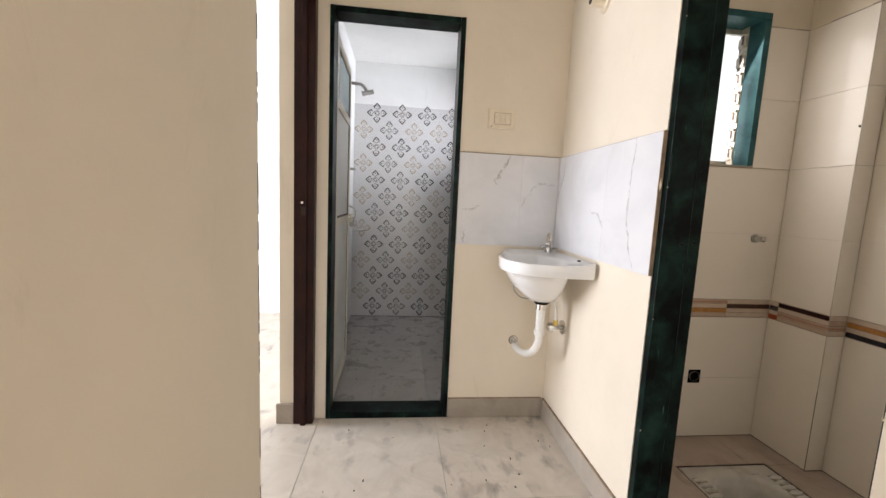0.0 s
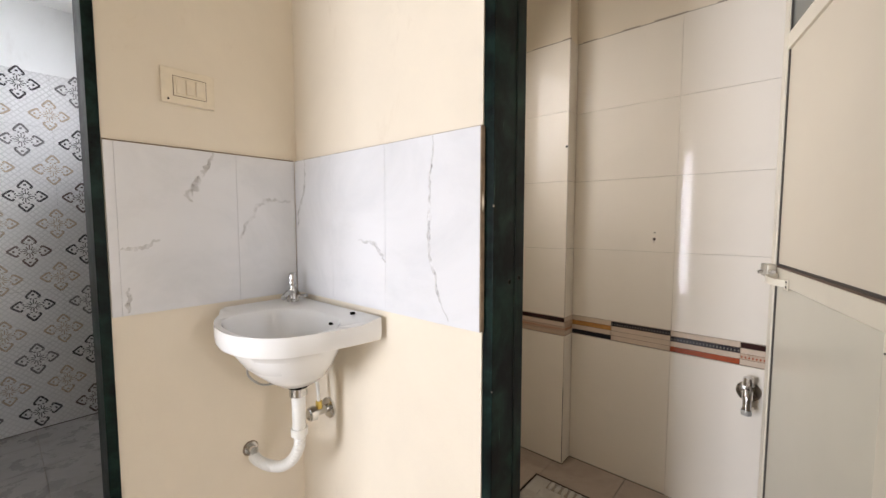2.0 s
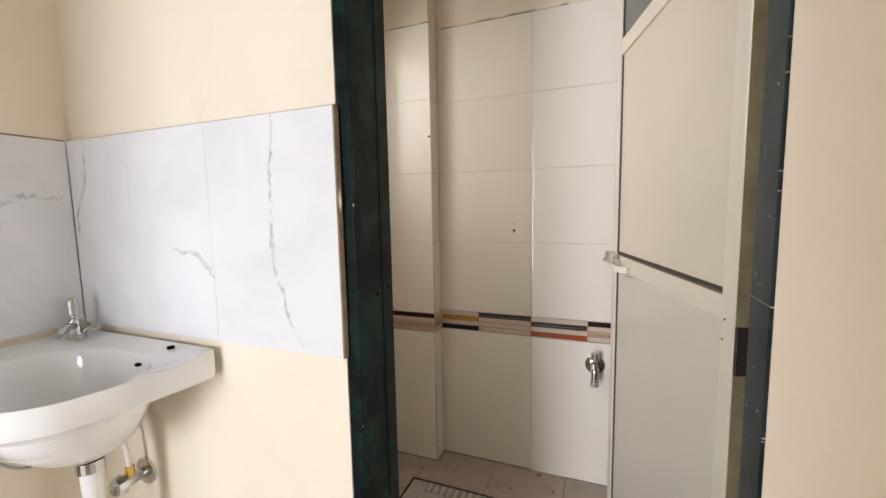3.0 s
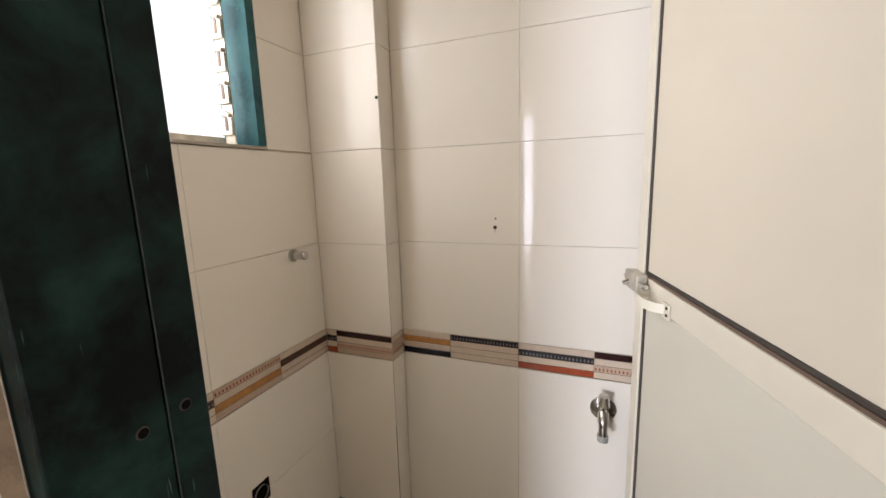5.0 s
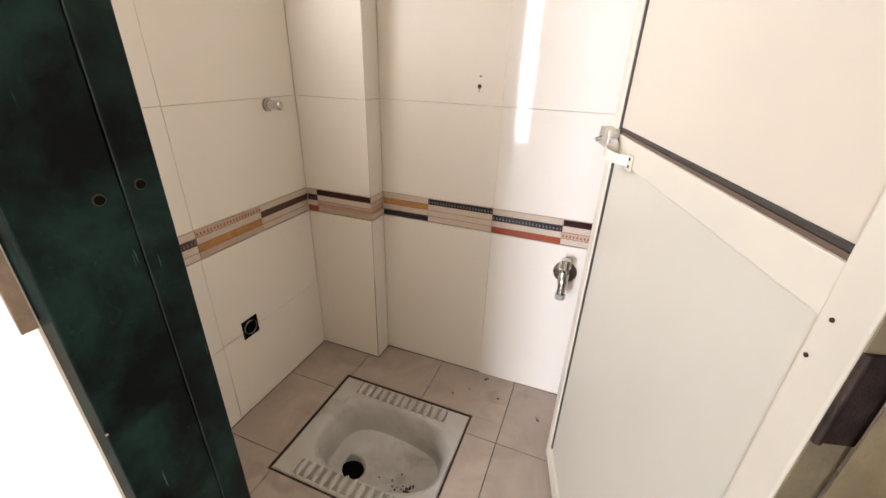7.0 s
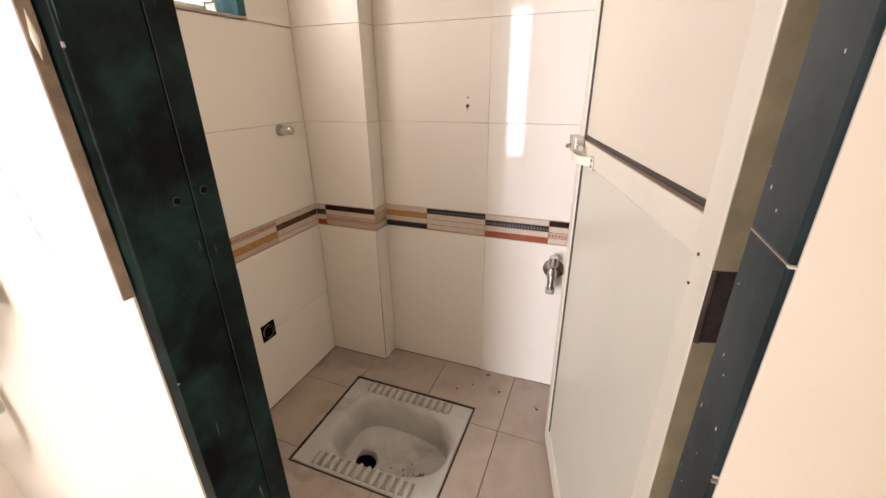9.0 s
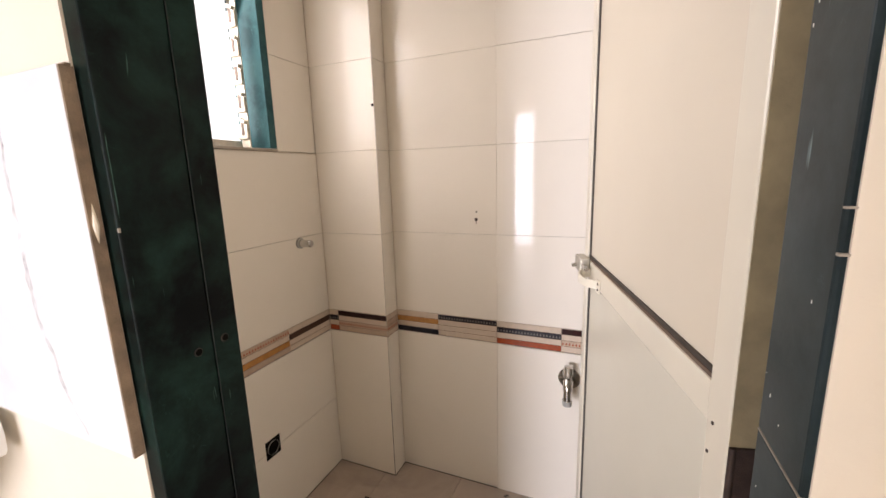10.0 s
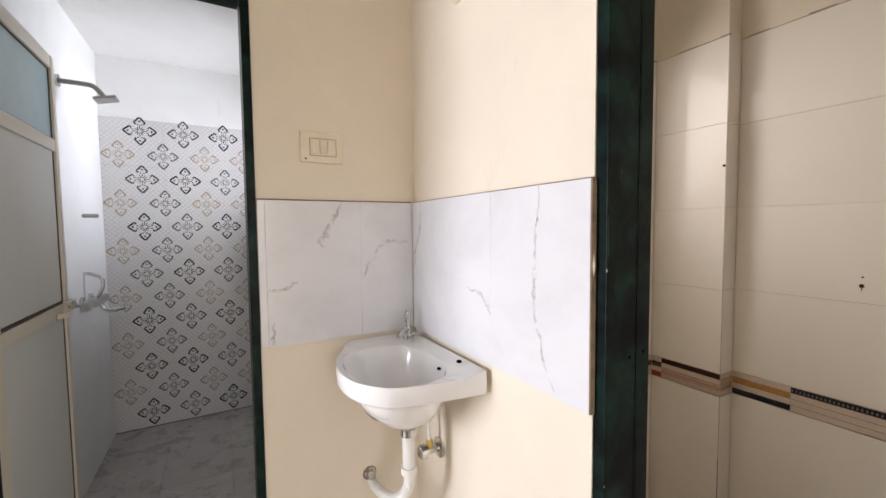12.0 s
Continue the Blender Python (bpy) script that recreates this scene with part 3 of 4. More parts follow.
def waste_pipe():
    t = thing("waste_pipe", "white plastic waste pipe under the basin", "pipe")
    x, y = 0.912, 2.0
    part("seal", tube([(x, y, 0.708), (x, y, 0.696), (x, y, 0.69)], [0.036, 0.036, 0.03], 24), BLACK, t, "black rubber seal", True)
    part("nut", tube([(x, y, 0.692), (x, y, 0.664)], 0.026, 20), CHROME, t, "chrome nut")
    part("tail", tube([(x, y, 0.674), (x, y, 0.67), (x, y, 0.545)], [0.0185, 0.0205, 0.0185], 20), WPLAST, t, "", True)
    path = smooth_path([(x, y, 0.55), (x, y + 0.002, 0.505), (x - 0.006, y + 0.03, 0.455), (x - 0.018, y + 0.08, 0.415), (x - 0.032, y + 0.14, 0.398), (x - 0.046, y + 0.185, 0.402), (x - 0.05, NY - 0.014, 0.41)], 14)
    part("corrugated_hose", tube(path, [0.0175 if i % 3 else 0.0152 for i in range(len(path))], 16), WPLAST, t, "", True)
    part("collar", tube([(x, y, 0.562), (x, y, 0.54)], 0.0245, 20), WPLAST, t, "", True)
    part("wall_stub", tube([(x - 0.052, NY + 0.001, 0.432), (x - 0.052, NY - 0.03, 0.432)], 0.013, 14), CHROME, t, "small chrome pipe stub", True)
    part("stub_flange", tube([(x - 0.052, NY, 0.432), (x - 0.052, NY - 0.006, 0.432)], 0.021, 16), CHROME, t, "", True)
    part("wall_hole", tube([(x - 0.052, NY, 0.43), (x - 0.052, NY - 0.002, 0.43)], [0.026, 0.024], 9), EDGE, t)


waste_pipe()


def angle_valve():
    t = thing("angle_valve", "chrome angle valve on the wall under the basin", "valve")
    y, z = 2.05, 0.56
    part("flange", disc_x(EX, y, z, 0.009, 0.034), CHROME, t, "", True)
    part("body", tube([(EX - 0.006, y, z), (EX - 0.055, y, z)], 0.0135, 16), CHROME, t, "", True)
    part("handle", tube([(EX - 0.052, y, z), (EX - 0.056, y, z), (EX - 0.075, y, z), (EX - 0.08, y, z)], [0.014, 0.024, 0.022, 0.016], 9), CHROME, t)
    part("brass_nut", tube([(EX - 0.04, y, z + 0.01), (EX - 0.04, y, z + 0.035)], 0.011, 6), BRASS, t, "yellow brass nut")
    part("supply_hose", tube(smooth_path([(EX - 0.04, y, z + 0.03), (EX - 0.045, y + 0.01, z + 0.11), (EX - 0.075, y + 0.05, z + 0.17), (EX - 0.09, y + 0.07, z + 0.22), (EX - 0.07, y + 0.1, z + 0.31)], 6), 0.0055, 10), WPLAST, t, "", True)
    part("outlet_stub", tube([(EX - 0.03, y, z), (EX - 0.03, y + 0.03, z - 0.005)], 0.009, 12), CHROME, t, "", True)


angle_valve()
part_hose = thing("overflow_hose", "thin pale hose looped under the basin", "hose")
part("hose", tube(smooth_path([(0.80, 2.05, 0.80), (0.795, 2.07, 0.745), (0.83, 2.06, 0.705), (0.88, 2.045, 0.70)], 6), 0.003, 10), GPLAST, part_hose, "", True)


def switch_board():
    t = thing("switch_board", "ivory switch plate with three rocker switches", "switch")
    x0, x1, z0, z1 = 0.654, 0.79, 1.515, 1.612
    part("plate", solid(x0, x1, NY - 0.011, NY, z0, z1, 0.004), SWITCH, t)
    part("seam", solid(x0 + 0.0284, x1 - 0.0234, NY - 0.0118, NY - 0.0105, z0 + 0.0204, z1 - 0.0204), EDGE, t)
    part("inner_frame", solid(x0 + 0.03, x1 - 0.025, NY - 0.014, NY - 0.010, z0 + 0.022, z1 - 0.022, 0.002), SWITCH, t)
    for k in range(3):
        a = x0 + 0.036 + k * 0.024
        bm = solid(a, a + 0.020, NY - 0.019, NY - 0.012, z0 + 0.027, z1 - 0.027, 0.002)
        bmesh.ops.rotate(bm, verts=bm.verts, cent=(a, NY - 0.014, (z0 + z1) / 2), matrix=Matrix.Rotation(0.08 if k != 1 else -0.08, 3, "X"))
        part("rocker", bm, SWITCH, t)
    part("screw", tube([(x0 + 0.016, NY - 0.011, z0 + 0.01), (x0 + 0.016, NY - 0.0125, z0 + 0.01)], 0.003, 8), RUST, t)


switch_board()
stub = thing("pipe_stub", "capped pipe stub high on the cream wall", "pipe")
part("flange", disc_x(EX, 1.905, 1.99, 0.012, 0.042), SWITCH, stub, "", True)
part("stub", disc_x(EX - 0.01, 1.905, 1.99, 0.055, 0.022), SWITCH, stub, "", True)
part("bore", tube([(EX - 0.064, 1.905, 1.99), (EX - 0.0665, 1.905, 1.99)], 0.014, 14), RUST, stub)


# ---- toilet fittings ----
def squat_pan():
    t = thing("squat_toilet", "stained white ceramic squat pan set into the floor", "squat toilet")
    x0, x1, y0, y1, z = 1.466, 1.880, 1.212, 1.708, TZ - 0.001
    n = 64
    cx, cy = 1.672, 1.44

    def rect(z, m=0.0):
        out = []
        for k in range(n):
            a = 2 * math.pi * (k + 0.5) / n
            c, s = math.cos(a), math.sin(a)
            r = min(((x1 - m if c > 0 else x0 + m) - cx) / c if abs(c) > 1e-6 else 9, ((y1 - m if s > 0 else y0 + m) - cy) / s if abs(s) > 1e-6 else 9)
            out.append((cx + r * c, cy + r * s, z))
        for x in (x0 + m, x1 - m):
            for y in (y0 + m, y1 - m):
                i = min(range(n), key=lambda j: (out[j][0] - x) ** 2 + (out[j][1] - y) ** 2)
                out[i] = (x, y, z)
        return out

    def oval(fx, fy, z, dx=0.0, dy=0.0, p=3.0):
        out = []
        for k in range(n):
            a = 2 * math.pi * (k + 0.5) / n
            c, s = math.cos(a), math.sin(a)
            e = (abs(c) ** p + abs(s) ** p) ** (-1 / p)
            taper = 1.0 + 0.10 * s
            out.append((cx + dx + fx * e * c * taper, cy + dy + fy * e * s, z))
        return out

    rings = [rect(z - 0.05), rect(z - 0.004), rect(z, 0.004), oval(0.152, 0.224, z + 0.001), oval(0.144, 0.215, z - 0.003), oval(0.134, 0.205, z - 0.018), oval(0.128, 0.199, z - 0.045),
             oval(0.125, 0.196, z - 0.05), oval(0.124, 0.195, z - 0.095), oval(0.113, 0.184, z - 0.118), oval(0.07, 0.11, z - 0.134, -0.01, 0.03), oval(0.054, 0.054, z - 0.140, -0.035, 0.112, 2),
             oval(0.047, 0.047, z - 0.148, -0.035, 0.112, 2), oval(0.044, 0.044, z - 0.195, -0.035, 0.112, 2)]
    part("pan", ring_mesh(rings, False), PANCER, t, "", True)
    part("drain", tube([(cx - 0.035, cy + 0.112, z - 0.165), (cx - 0.035, cy + 0.112, z - 0.168)], 0.0455, 24), BLACK, t, "dark drain hole")
    for x in (x0 + 0.035, x1 - 0.035):
        # darker strip under the ridges sets them apart
        part("tread_bed", solid(x - 0.024, x + 0.024, y0 + 0.075, y0 + 0.425, z - 0.004, z + 0.0025, 0.001, 1), PANDARK, t, "dark bed between the ridges")
        for k in range(12):
            y = y0 + 0.09 + k * 0.029
            bm = bmesh.new()
            bmesh.ops.create_uvsphere(bm, u_segments=12, v_segments=8, radius=1)
            bmesh.ops.transform(bm, matrix=Matrix.Translation((x, y, z)) @ Matrix.Diagonal((0.031, 0.0098, 0.0125, 1)), verts=bm.verts)
            part("foot_ridge", bm, PANCER, t, "", True)
    part("overflow_mark", solid(x1 - 0.12, x1 - 0.085, y1 - 0.062, y1 - 0.06, z, z + 0.0025), GPLAST, t)
    rnd = random.Random(5)
    for k in range(26):
        bm = bmesh.new()
        bmesh.ops.create_icosphere(bm, subdivisions=1, radius=rnd.uniform(0.0022, 0.006))
        x, y = cx - 0.05 + rnd.gauss(0, 0.02), cy - 0.10 + rnd.gauss(0, 0.035)
        bmesh.ops.transform(bm, matrix=Matrix.Translation((x, y, z - 0.122)) @ Matrix.Diagonal((1, rnd.uniform(0.5, 1.5), 0.6, 1)), verts=bm.verts)
        part("debris_crumb", bm, GROUT_DARK, t)


squat_pan()
gap = structure("pan_joint", boxes((1.458, 1.888, 1.204, 1.2117, TZ - 0.01, TZ - 0.003), (1.458, 1.888, 1.7083, 1.716, TZ - 0.01, TZ - 0.003),
                                   (1.458, 1.4657, 1.2117, 1.7083, TZ - 0.01, TZ - 0.003), (1.8803, 1.888, 1.2117, 1.7083, TZ - 0.01, TZ - 0.003)), RUST, "black open joint round the pan", "joint")


def bib_tap():
    t = thing("bib_tap", "worn chrome bib tap low on the tiled wall", "tap")
    y, z = 0.992, 0.572
    part("flange", tube([(TX, y, z), (TX - 0.006, y, z), (TX - 0.014, y, z)], [0.037, 0.037, 0.022], 28), CHROME, t, "", True)
    part("body", tube([(TX - 0.01, y, z), (TX - 0.06, y, z)], [0.0165, 0.015], 18), CHROME, t, "", True)
    part("spout", tube(smooth_path([(TX - 0.05, y, z + 0.012), (TX - 0.066, y, z - 0.008), (TX - 0.07, y, z - 0.05)], 5), [0.0155] * 6 + [0.013] * 5, 16), CHROME, t, "", True)
    part("nozzle", tube([(TX - 0.07, y, z - 0.045), (TX - 0.07, y, z - 0.062)], 0.0155, 16), GPLAST, t)
    part("knob", tube([(TX - 0.045, y, z + 0.012), (TX - 0.045, y, z + 0.03), (TX - 0.045, y, z + 0.034), (TX - 0.045, y, z + 0.062)], [0.009, 0.009, 0.018, 0.015], 12), CHROME, t)


bib_tap()
peg = thing("pipe_plug", "grey pipe plug stub on the tiled wall", "pipe")
part("flange", tube([(1.892, TY, 1.041), (1.892, TY - 0.008, 1.041)], 0.019, 18), GPLAST, peg, "", True)
part("plug", tube([(1.892, TY - 0.006, 1.041), (1.892, TY - 0.05, 1.041), (1.892, TY - 0.055, 1.041)], [0.0135, 0.0135, 0.010], 16), CHROME, peg, "", True)
hole = thing("flush_pipe_outlet", "open square cut in tile round a pipe end", "pipe")
part("cut", solid(1.642, 1.704, TY - 0.0015, TY + 0.004, 0.332, 0.398), BLACK, hole)
part("pipe_end", tube([(1.672, TY + 0.002, 0.366), (1.672, TY - 0.006, 0.366)], 0.024, 20, False), GPLAST, hole, "", True)
part("pipe_bore", tube([(1.672, TY - 0.003, 0.366), (1.672, TY - 0.0045, 0.366)], 0.019, 20), BLACK, hole)
mark = thing("drill_hole", "small drilled hole with a rust streak in tile", "hole")
part("bore", tube([(TX, 1.32, 1.113), (TX - 0.0016, 1.32, 1.113)], 0.006, 9), RUST, mark)
part("streak", solid(TX - 0.0012, TX, 1.3192, 1.3208, 1.097, 1.108), B_LINE, mark)
part("speck", tube([(TX, 1.3185, 1.14), (TX - 0.0016, 1.3185, 1.14)], 0.0028, 8), RUST, mark)
mark2 = thing("drill_hole", "small dark drilled hole in the pillar tile", "hole")
part("bore", tube([(PX, 1.664, 1.515), (PX - 0.0016, 1.664, 1.515)], 0.005, 9), BLACK, mark2)


# ---- bathroom fittings ----
def shower():
    t = thing("wall_shower", "wall shower arm with flat square head", "shower")
    x, y, z = -0.217, 3.42, 2.005
    part("flange", tube([(x, y, z), (x + 0.01, y, z)], 0.028, 18), CHROME, t, "", True)
    part("arm", tube(smooth_path([(x, y, z), (x + 0.09, y, z - 0.001), (x + 0.135, y, z - 0.008), (x + 0.172, y, z - 0.05)], 6), 0.0115, 12), GPLAST, t, "", True)
    bm = solid(-0.045, 0.045, -0.045, 0.045, -0.006, 0.006, 0.002)
    bmesh.ops.transform(bm, matrix=pose(x + 0.18, y, z - 0.062, 0, -14, 0), verts=bm.verts)
    part("head", bm, GPLAST, t)


def mixer():
    t = thing("shower_mixer", "chrome bath mixer with curved spout", "tap")
    x, y, z = -0.217, 3.66, 0.93
    for d in (-0.075, 0.075):
        part("flange", tube([(x, y + d, z), (x + 0.012, y + d, z)], 0.032, 18), CHROME, t, "", True)
        part("inlet", tube([(x + 0.01, y + d, z), (x + 0.06, y + d, z)], 0.014, 14), CHROME, t, "", True)
    part("body", tube([(x + 0.06, y - 0.1, z), (x + 0.06, y + 0.1, z)], [0.024, 0.024], 18), CHROME, t, "", True)
    part("spout", tube(smooth_path([(x + 0.06, y, z - 0.01), (x + 0.08, y, z - 0.05), (x + 0.12, y, z - 0.06), (x + 0.165, y, z - 0.05)], 6), 0.011, 12), CHROME, t, "", True)
    part("riser", tube(smooth_path([(x + 0.05, y, z + 0.01), (x + 0.075, y, z + 0.07), (x + 0.07, y, z + 0.12), (x + 0.02, y, z + 0.145), (x, y, z + 0.145)], 6), 0.009, 12), CHROME, t, "", True)


shower()
mixer()
peg2 = thing("wall_peg", "short grey pipe peg on the bathroom wall", "pipe")
part("peg", tube([(-0.217, 3.7, 1.385), (-0.15, 3.7, 1.385)], 0.011, 12), GPLAST, peg2, "", True)

# ---- outside ----
GRASS = plain("dry_green_ground", (0.10, 0.12, 0.05), 0.95, var=0.4, scale=0.4)
FACADE = plain("pink_facade", (0.55, 0.40, 0.34), 0.8, var=0.1, scale=0.6)
PANE = plain("dark_window_pane", (0.05, 0.06, 0.07), 0.15)
structure("ground", boxes((-900, 900, -900, 900, -6.3, -6.2)), GRASS, "dry green open ground below", "ground")
structure("balcony_slab", boxes((-4.1, -3.08, 0.9, 3.2, -0.16, -0.02)), FLOOR, "plain balcony floor slab", "balcony")
rail = thing("balcony_railing", "painted steel balcony railing with thin bars", "railing")
for z in (0.12, 0.5, 0.95):
    part("rail", solid(-4.08, -4.05, 0.9, 3.2, z, z + 0.03, 0.003), WPLAST, rail)
for k in range(18):
    part("bar", solid(-4.07, -4.058, 0.95 + k * 0.13, 0.962 + k * 0.13, -0.02, 0.95), WPLAST, rail)
house = thing("apartment_building", "distant pinkish apartment building with dark windows", "building")
part("wall", boxes((-74, -60, -8, 30, -6.2, 9)), FACADE, house)
part("roof", boxes((-74.4, -59.6, -8.4, 30.4, 9.0, 9.5)), WHITE_PAINT, house)
for r in range(4):
    for c in range(9):
        w = part("window", boxes((-59.99, -59.9, -6 + c * 4, -4.2 + c * 4, -4.5 + r * 3.3, -2.9 + r * 3.3)), PANE, house)
        part("sill", boxes((-59.95, -59.7, -6.2 + c * 4, -4.0 + c * 4, -4.65 + r * 3.3, -4.5 + r * 3.3)), WHITE_PAINT, w)

# added sunlit backing, hides the blue sky and makes the toilet window glare white
structure("glare_wall", boxes((1.6, 7, 4.6, 4.75, -6.2, 8)), WHITE_PAINT, "white wall added for glare behind the toilet window", "wall")

# ---- skirting ----
sk = thing("baseboard", "grey-beige tile skirting along the wall", "skirting", kind="structure")
for r in ((0.524, 1.036, NY - 0.012, NY, 0.0, 0.104), (EX - 0.012, EX, 1.432, NY - 0.0125, 0.0, 0.104), (EX - 0.012, EX, -1.5, 0.755, 0.0, 0.104), (-0.345, -0.262, 2.183, 2.195, 0.0, 0.104)):
    part("skirting_tile", solid(*r, 0.0015, 1), SKIRT, sk)


for r in ((0.524, 1.036, NY - 0.009, NY, 0.1042, 0.1075), (EX - 0.009, EX, 1.432, NY - 0.0125, 0.1042, 0.1075)):
    part("mortar_line", solid(*r), EDGE, sk)

# ---- tiles ----
def by_name(n):
    return bpy.data.objects[n]


def tile_on(parent, name, frame_of, u0, u1, v0, v1, mat, depth=0.008, gap=0.0005, chamfer=0.0008):
    return part(name, slab(frame_of, u0 + gap, u1 - gap, v0 + gap, v1 - gap, depth, chamfer), mat, by_name(parent))


# veined tiles round the basin; mortar shows at their free edge
for u0, u1 in ((0.524, 0.545), (0.545, 0.843), (0.843, 1.036)):
    tile_on("wall_north", "tile", south_face(NY), u0, u1, 0.935, 1.392, VEIN, 0.010, 0.0002, 0.0004)
for u0, u1 in ((1.4225, 1.74), (1.74, 1.995), (1.995, NY - 0.011)):
    tile_on("wall_east", "tile", west_face(EX - 0.006), u0, u1, 0.936, 1.393, VEIN, 0.007, 0.0002, 0.0004)
tile_on("wall_east", "mortar_bed", west_face(EX), 1.4215, NY - 0.001, 0.942, 1.389, EDGE, 0.006)
tile_on("wall_north", "mortar_line", south_face(NY), 0.524, 1.036, 1.392, 1.3965, EDGE, 0.006)
tile_on("wall_east", "mortar_line", west_face(EX), 1.4225, NY - 0.001, 1.393, 1.3965, EDGE, 0.006)

part("tile_end", solid(1.0372, EX - 0.0002, 1.4190, 1.4222, 0.937, 1.392), EDGE, by_name("wall_east"), "bare brown tile end")
part("plaster_smear", tube([(1.043, 1.4195, 1.205), (1.043, 1.4188, 1.225), (1.043, 1.4195, 1.25)], [0.0005, 0.0035, 0.0005], 8), SWITCH, by_name("wall_east"), "", True)



def vein(parent, fr, points, width, mat, seed):
    """One wandering vein printed on the glaze, thicker in the middle."""
    r = random.Random(seed)
    path = smooth_path([(u, v, 0) for u, v in points], 10)
    bm = bmesh.new()
    n, prev, drift = len(path), None, 0.0
    for i, p in enumerate(path):
        d = path[min(i + 1, n - 1)] - path[max(i - 1, 0)]
        nrm = Vector((-d.y, d.x, 0)).normalized()
        drift = drift * 0.8 + r.uniform(-1, 1) * width * 0.35
        w = width * (0.35 + 0.65 * math.sin(math.pi * (i + 0.5) / n)) * r.uniform(0.6, 1.3) * 0.5
        q = [bm.verts.new(fr(*(p + nrm * (drift + e * w)).xy, 0.0003)) for e in (1, -1)]
        if prev:
            bm.faces.new((prev[0], prev[1], q[1], q[0]))
        prev = q
    part("vein", bm, mat, by_name(parent))


nf, ef = south_face(NY - 0.010), west_face(EX - 0.013)
vein("wall_north", nf, [(0.782, 1.388), (0.75, 1.33), (0.715, 1.26)], 0.014, VEIN_DARK, 1)
vein("wall_north", nf, [(0.74, 1.32), (0.716, 1.275), (0.706, 1.245)], 0.02, VEIN_FAINT, 2)
vein("wall_north", nf, [(0.636, 1.132), (0.597, 1.119), (0.548, 1.116)], 0.012, VEIN_DARK, 3)
vein("wall_north", nf, [(0.564, 1.01), (0.557, 0.942)], 0.012, VEIN_DARK, 4)
vein("wall_north", nf, [(1.02, 1.256), (0.96, 1.256), (0.925, 1.247), (0.888, 1.201), (0.852, 1.13)], 0.013, VEIN_DARK, 5)
vein("wall_east", ef, [(1.56, 1.39), (1.57, 1.30), (1.574, 1.198), (1.576, 1.111), (1.545, 1.014), (1.515, 0.945)], 0.009, VEIN_FAINT, 6)
vein("wall_east", ef, [(1.573, 1.22), (1.577, 1.18), (1.574, 1.14)], 0.008, VEIN_DARK, 7)
vein("wall_east", ef, [(1.86, 1.128), (1.80, 1.118), (1.765, 1.10), (1.742, 1.07)], 0.011, VEIN_FAINT, 8)
vein("wall_east", ef, [(2.155, 1.393), (2.158, 1.301), (2.196, 1.23), (2.21, 1.16)], 0.012, VEIN_FAINT, 9)

# toilet: rows below and above the band
ROWS_Z = [(TZ, 0.357), (0.357, 0.660), (0.748, 1.061), (1.061, 1.364), (1.364, 1.668), (1.668, 1.973)]
BAND = (0.660, 0.748)
for z0, z1 in ROWS_Z:
    if z1 != 0.357:
        zb = TZ if z0 == 0.357 else z0
        for u0, u1 in ((1.246, PY), (0.796, 1.246), (TS, 0.796)):
            # the middle column was laid slightly askew
            fr = (lambda u, v, o: (TX + 0.008 - o - 0.0075 * (u - 0.90), u, v)) if u1 == 1.246 else west_face(TX + 0.008)
            tile_on("wall_toilet_east", "tile", fr, u0, u1, zb, z1, TILE)
        tile_on("pillar", "tile", west_face(PX + 0.008), PY, TY, zb, z1, TILE)
        tile_on("pillar", "tile", south_face(PY + 0.008), PX, TX, zb, z1, TILE)
    for u0, u1 in ((1.566, PX), (1.18, 1.566)):
        if z0 > 1.3:
            if z0 < 1.9:
                if u1 > 1.9:
                    tile_on("wall_toilet_north", "tile", south_face(TY + 0.008), 1.832, PX, z0, min(z1, 2.03), TILE)
                tile_on("wall_toilet_north", "tile", south_face(TY + 0.008), 1.18, 1.238, z0, z1, TILE) if u1 < 1.9 else None
        else:
            tile_on("wall_toilet_north", "tile", south_face(TY + 0.008), u0, u1, z0, min(z1, 1.36), TILE)
    for u0, u1 in ((1.18, 1.6), (1.6, TX)):
        part("tile", slab(lambda u, v, o: (u, TS + o, v), u0 + 0.0008, u1 - 0.0008, z0 + 0.0008, z1 - 0.0008, 0.008), TILE, by_name("wall_toilet_south"))

for parent, fr, a, b in (("wall_toilet_east", west_face(TX), TS, PY), ("pillar", west_face(PX), PY, TY), ("pillar", south_face(PY), PX, TX), ("wall_toilet_north", south_face(TY), 1.18, PX)):
    tile_on(parent, "joint_line", fr, a, b, TZ - 0.001, TZ + 0.003, GROUT_DARK, 0.0015, 0.0, 0.0003)

tile_on("pillar", "joint_line", west_face(PX), PY + 0.0005, PY + 0.0025, TZ, 1.973, GROUT, 0.0006, 0.0, 0.0001)
tile_on("pillar", "joint_line", west_face(PX), PY + 0.0005, PY + 0.003, TZ, 0.42, GROUT_DARK, 0.0009, 0.0, 0.0001)

# ragged mortar along the top of the tiles
rnd = random.Random(3)
for parent, fr, a, b in (("wall_toilet_east", west_face(TX + 0.008), TS, PY), ("pillar", west_face(PX + 0.008), PY, TY), ("wall_toilet_north", south_face(TY + 0.008), 1.832, PX)):
    u = a
    while u < b:
        w = min(b, u + rnd.uniform(0.02, 0.07))
        part("mortar_lump", slab(fr, u, w, 1.973, 1.974 + rnd.uniform(0.001, 0.007), rnd.uniform(0.003, 0.008), 0.001), GROUT, by_name(parent))
        u = w


